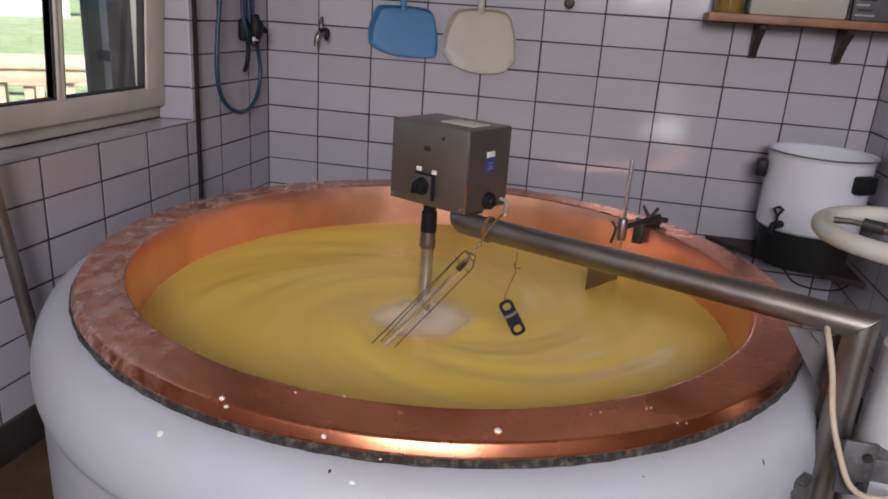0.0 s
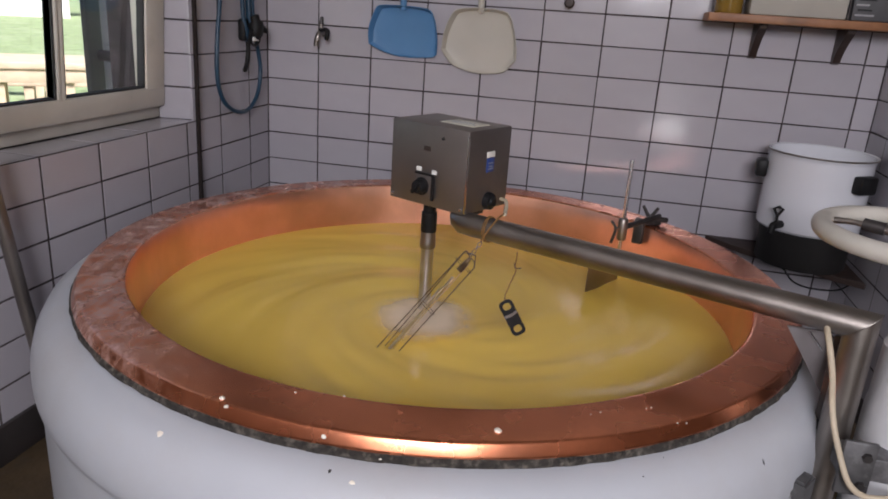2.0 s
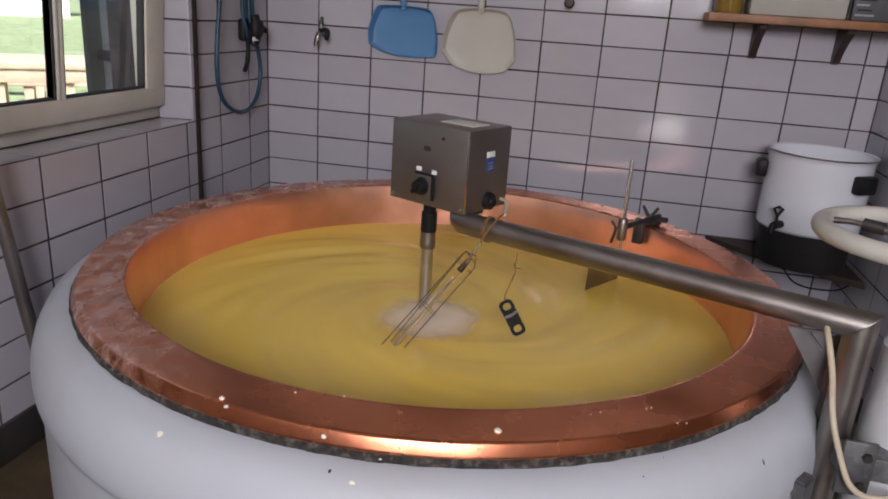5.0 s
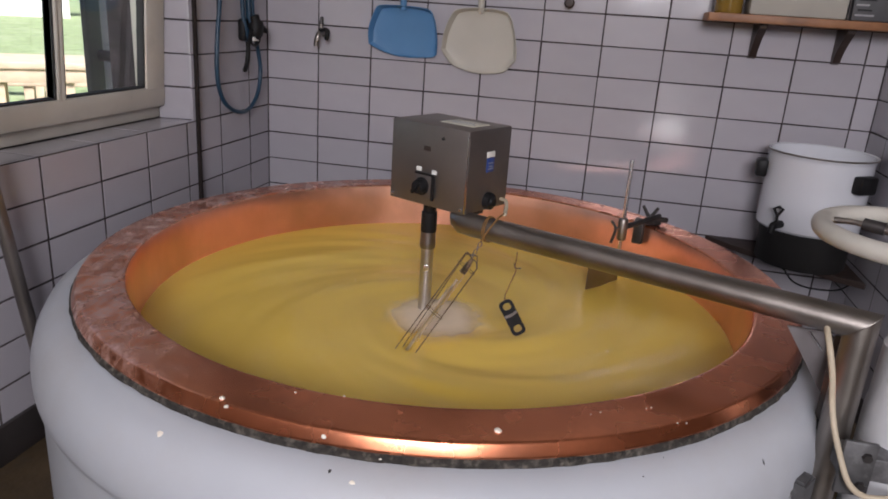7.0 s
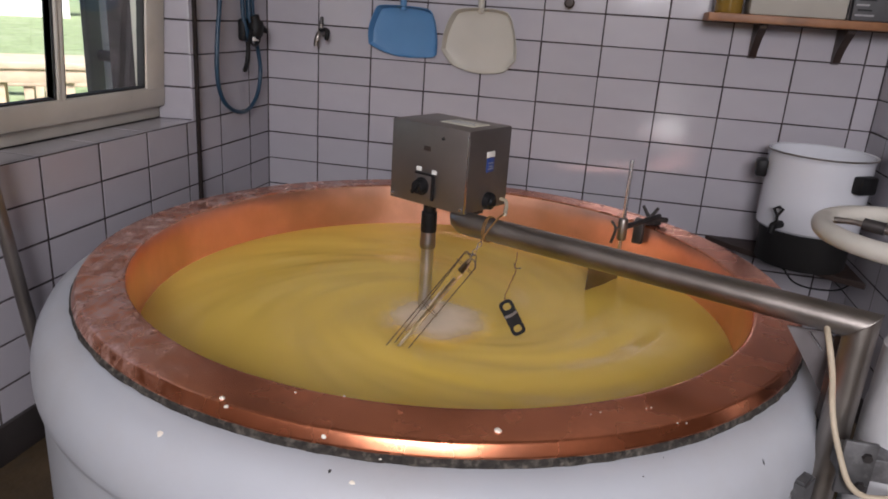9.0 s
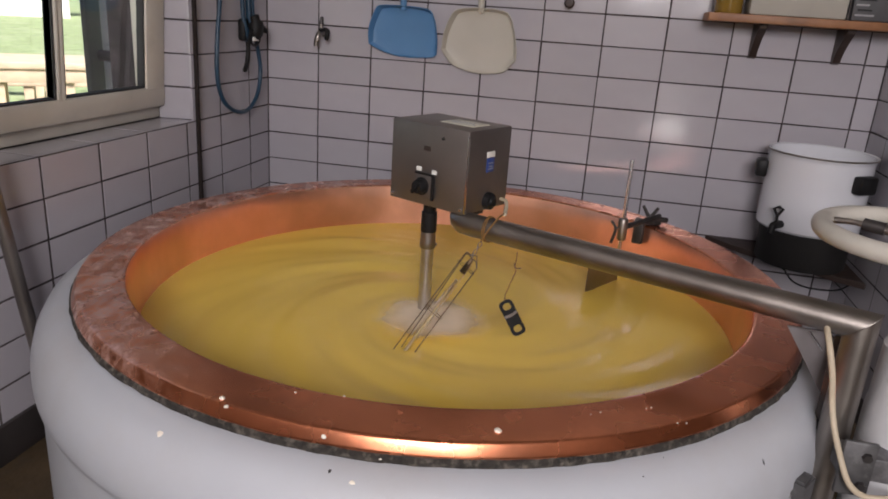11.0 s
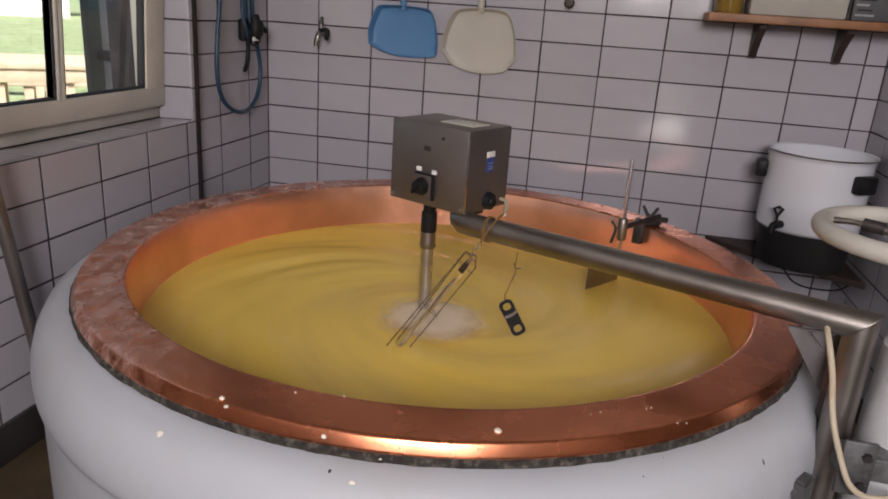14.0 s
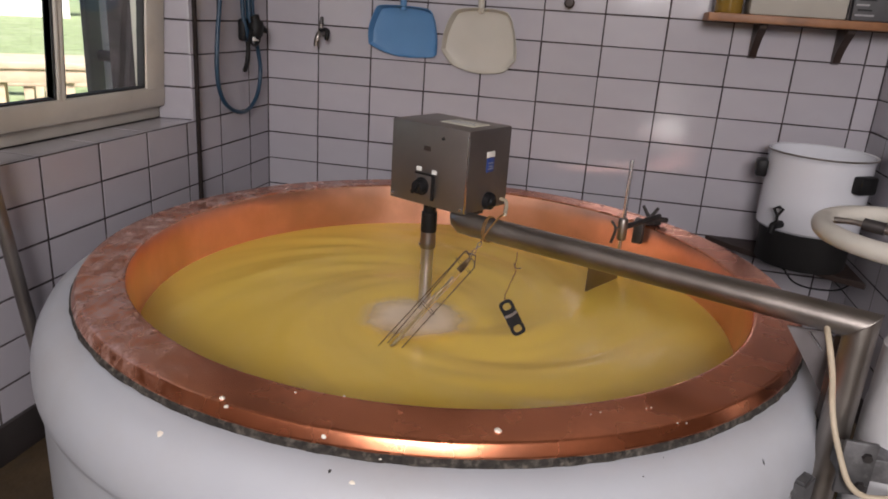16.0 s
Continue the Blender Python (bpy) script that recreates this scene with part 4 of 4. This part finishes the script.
part("stile_edge", box(-0.908, -0.890, 0.385, 0.398, -0.25, 2.25, 0.002), mat("pinkish_paint", (0.30, 0.22, 0.22), 0.6, vary=0.2), shutter)
part("handle", tube(smooth_path([(-0.893, 0.222, 0.784), (-0.835, 0.235, 0.778), (-0.829, 0.287, 0.726), (-0.835, 0.358, 0.706)], 4), [0.023] * 5 + [0.019] * 8, 10), DARK_PAINT, shutter, "dark shutter handle")


def picnic_table(m):
    t = thing("picnic_table", "pale pine table standing on the grass", "table", m, "picnic tables")
    for k in range(5):
        part("plank", box(-1.25, 1.25, -0.40 + 0.16 * k, -0.244 + 0.16 * k, 0.70, 0.75, 0.006), PINE, t)
    for y in (-0.385, 0.36):
        part("apron", box(-1.2, 1.2, y, y + 0.025, 0.60, 0.70, 0.004), PINE, t)
    for x in (-0.95, -0.27, 0.2, 0.95):
        part("leg", box(x - 0.062, x + 0.062, -0.36, -0.27, 0.0, 0.70, 0.006), PINE, t)
        part("leg", box(x - 0.062, x + 0.062, 0.27, 0.36, 0.0, 0.70, 0.006), PINE, t)
        part("top_beam", box(x - 0.03, x + 0.03, -0.38, 0.38, 0.62, 0.70, 0.005), PINE, t)
    return t


pt = picnic_table(pose(-3.24, 2.45, -0.25, 0, 0, 42))
copy_thing(pt, pose(-5.5, 0.5, -0.25, 0, 0, 42))
def bench(m):
    t = thing("bench", "low pale pine bench on the grass", "bench", m, "benches on the grass")
    for k in range(2):
        part("seat_plank", box(-1.1, 1.1, -0.15 + 0.155 * k, -0.005 + 0.155 * k, 0.41, 0.45, 0.006), PINE, t)
    for x in (-0.8, -0.1, 0.45):
        part("leg", box(x - 0.04, x + 0.04, -0.13, 0.13, 0, 0.41, 0.005), PINE, t)
    return t


bn = bench(pose(-4.0, 3.35, -0.25, 0, 0, 40))
copy_thing(bn, pose(-4.75, 4.3, -0.25, 0, 0, 46))
copy_thing(bn, pose(-5.4, 5.2, -0.25, 0, 0, 36))
house = thing("far_house", "white rendered house beyond the meadow", "house", pose(-30, 24, -0.25, 0, 0, 42))
part("wall", box(-9, 7, -4, 4, 0, 5), WHITE_WALL, house, smooth=False)
rf = bmesh.new()
v = [rf.verts.new(q) for q in ((-9.5, -5, 4.8), (7.5, -5, 4.8), (7.5, 5, 4.8), (-9.5, 5, 4.8), (-9.5, 0, 8), (7.5, 0, 8))]
for q in ((0, 1, 5, 4), (2, 3, 4, 5), (0, 4, 3), (1, 2, 5), (0, 3, 2, 1)):
    rf.faces.new([v[i] for i in q])
part("roof", rf, GREY_WOOD, house, smooth=False)
for k in range(4):
    w = part("window", box(-7.5 + 3.8 * k, -6.4 + 3.8 * k, -4.06, -3.9, 1.4, 2.9), DARK_PAINT, house, smooth=False)
def far_tree(m, seed):
    t = thing("far_tree", "leafy green tree beyond the meadow", "tree", m, "trees beyond the meadow")
    part("trunk", tube([(0, 0, 0), (0.1, 0, 2.2), (0.0, 0.1, 4.5)], [0.3, 0.22, 0.08], 8), GREY_WOOD, t)
    rng = random.Random(seed)
    bm = bmesh.new()
    for _ in range(900):
        d = Vector((rng.gauss(0, 1), rng.gauss(0, 1), rng.gauss(0, 1))).normalized() * rng.uniform(0.5, 1) ** 0.5
        c = Vector((d.x * 2.0, d.y * 2.0, 4.6 + d.z * 2.4)) * 1.0
        n = Vector((rng.gauss(0, 1), rng.gauss(0, 1), rng.gauss(0, 1))).normalized()
        a = n.orthogonal().normalized() * 0.22
        b = n.cross(a).normalized() * 0.14
        bm.faces.new([bm.verts.new(c + q) for q in (a, b, -a, -b)])
    part("crown", bm, mat("leaves", (0.06, 0.11, 0.03), 0.8, vary=0.4, scale=2), t, smooth=False)
    return t


ft = far_tree(pose(-23.6, 29.2, -0.25), 3)
copy_thing(ft, pose(-20.7, 31.9, -0.25, 0, 0, 80))


# ---- tiles ----
TILE_MESH = {}


def tile_mesh(w, h):
    """One glazed tile, w by h in x, y, facing z, with eased edges."""
    key = (round(w, 4), round(h, 4))
    if key not in TILE_MESH:
        bm = bmesh.new()
        c = 0.0007
        lo = [bm.verts.new((sx * w / 2, sy * h / 2, -0.007)) for sx, sy in ((-1, -1), (1, -1), (1, 1), (-1, 1))]
        md = [bm.verts.new((sx * w / 2, sy * h / 2, -0.0006)) for sx, sy in ((-1, -1), (1, -1), (1, 1), (-1, 1))]
        hi = [bm.verts.new((sx * (w / 2 - c), sy * (h / 2 - c), 0)) for sx, sy in ((-1, -1), (1, -1), (1, 1), (-1, 1))]
        for a, b in ((lo, md), (md, hi)):
            for i in range(4):
                bm.faces.new((a[i], a[(i + 1) % 4], b[(i + 1) % 4], b[i]))
        bm.faces.new(hi)
        TILE_MESH[key] = mesh_of("tile", bm, TILE)
    return TILE_MESH[key]


TRNG = random.Random(11)
J = 0.0046   # joint


def tile(w, h, m, parent):
    ob = new("tile", tile_mesh(w - J, h - J))
    ob.parent = parent
    ob.matrix_basis = m @ pose(TRNG.uniform(-0.0006, 0.0006), TRNG.uniform(-0.0006, 0.0006), TRNG.uniform(-0.0003, 0.0002), TRNG.uniform(-0.22, 0.22), TRNG.uniform(-0.22, 0.22), TRNG.uniform(-0.15, 0.15))


ROWS = [0.08 + 0.1 * k for k in range(14)]
for z in ROWS:
    x = 0.0
    while x < X1 - 0.01:
        w = min(0.2, X1 - x)
        tile(w, 0.1, pose(x + w / 2, 0, z + 0.05, 90, 0, 0), wall_n)
        x += 0.2
    y = 0.0
    for k in range(6):
        w = 0.15 if k == 0 else 0.2
        tile(w, 0.1, pose(X1, y - w / 2, z + 0.05, 90, 0, -90), wall_e)
        y -= w
    edges = [0.0, -0.1455] + [-0.3455 - 0.2 * k for k in range(7)]
    for a, b in zip(edges, edges[1:]):
        if z > 0.67:
            if a < -0.5:
                continue
            b = max(b, -0.512)
        tile(a - b - 0.0022, 0.0995, pose(0, (a + b) / 2, z + 0.05, 90, 0, 90), wall_w)
    if z > 0.67:
        tile(0.118, 0.1, pose(-0.0615, -0.4975, z + 0.05, 90, 0, 0) @ pose(0, 0, 0, 0, 13.2, 0), wall_w)
for k in range(6):
    a, b = -0.5455 - 0.2 * k, -0.7455 - 0.2 * k
    a = -0.49 if k == 0 else a
    tile(0.115, a - b - 0.002, pose(-0.0622, (a + b) / 2, 0.6806), wall_w)
for k in range(1):
    tile(0.115, 0.06, pose(-0.0622, -0.5165, 0.6807), wall_w)
# added walls out of view; the last two close the widened rear part
for nm, dims in (("wall_west_rear", (-G - 0.002, 0.0, YS, -1.746, 0.1, WIN_Z1 + 0.01)), ("wall_east_front", (X1, X1 + G + 0.002, YE, -1.151, 0.0, 1.49)),
                 ("wall_east_rear", (X2, X2 + 0.3, YS, YE + 0.3, 0.0, ZC)), ("wall_return", (X1 + 0.3, X2, YE, YE + 0.3, 0.0, ZC))):
    tagged(part(nm, box(*dims), ROUGH_WALL, smooth=False), "added brown timber wall behind the vat room", "wall", kind="structure")


def motions():
    n = 33
    walk(whey, [(0.5 * i, pose(CX, CY, LIQ, 0, 0, -38 * 0.5 * i)) for i in range(n)])
    drift = ((0, -12), (0.5, -3), (1, 6), (1.5, -14), (2, -15), (2.5, -3), (3, -1), (3.5, 4), (4, -19), (4.5, -11), (5, 3), (5.5, -13), (6, -17),
             (6.5, -8), (7, 9), (7.5, -19), (8, -23), (8.5, -5), (9, 9), (9.5, -1), (10, -19), (10.5, -13), (11, 3), (11.5, 1), (12, 8), (12.5, -1),
             (13, -20), (13.5, -13), (14, 4), (14.5, 1), (15, -18), (15.5, -20), (16, -24))
    walk(froth, [(t, pose(FRX + 0.00125 * a, FRY + 0.0004 * a, LIQ, 0, 0, -70 * t)) for t, a in drift])
    walk(shaft, [(0.25 * i, pose(SX, SY, 0, 0, 0, -76.6 - 248.3 * (0.25 * i - 1.2))) for i in range(65)])
    sway = ((0, -28), (0.5, 11), (1, 3), (1.5, 12), (2, -17), (2.5, -18), (3, -18), (3.5, 25), (4, 3), (4.5, -6), (5, -14), (5.5, 2), (6, -6),
             (6.5, -18), (7, 10), (7.5, 3), (8, -8), (8.5, 3), (9, -7), (9.5, -14), (10, 0), (10.5, -10), (11, 8), (11.5, 26), (12, -1), (12.5, -19),
             (13, 10), (13.5, 8), (14, -6), (14.5, -18), (15, -11), (15.5, -7), (16, -17))
    walk(thermo, [(t, pose(*TP, -9.5, -0.22 * a, 0)) for t, a in sway])


motions()
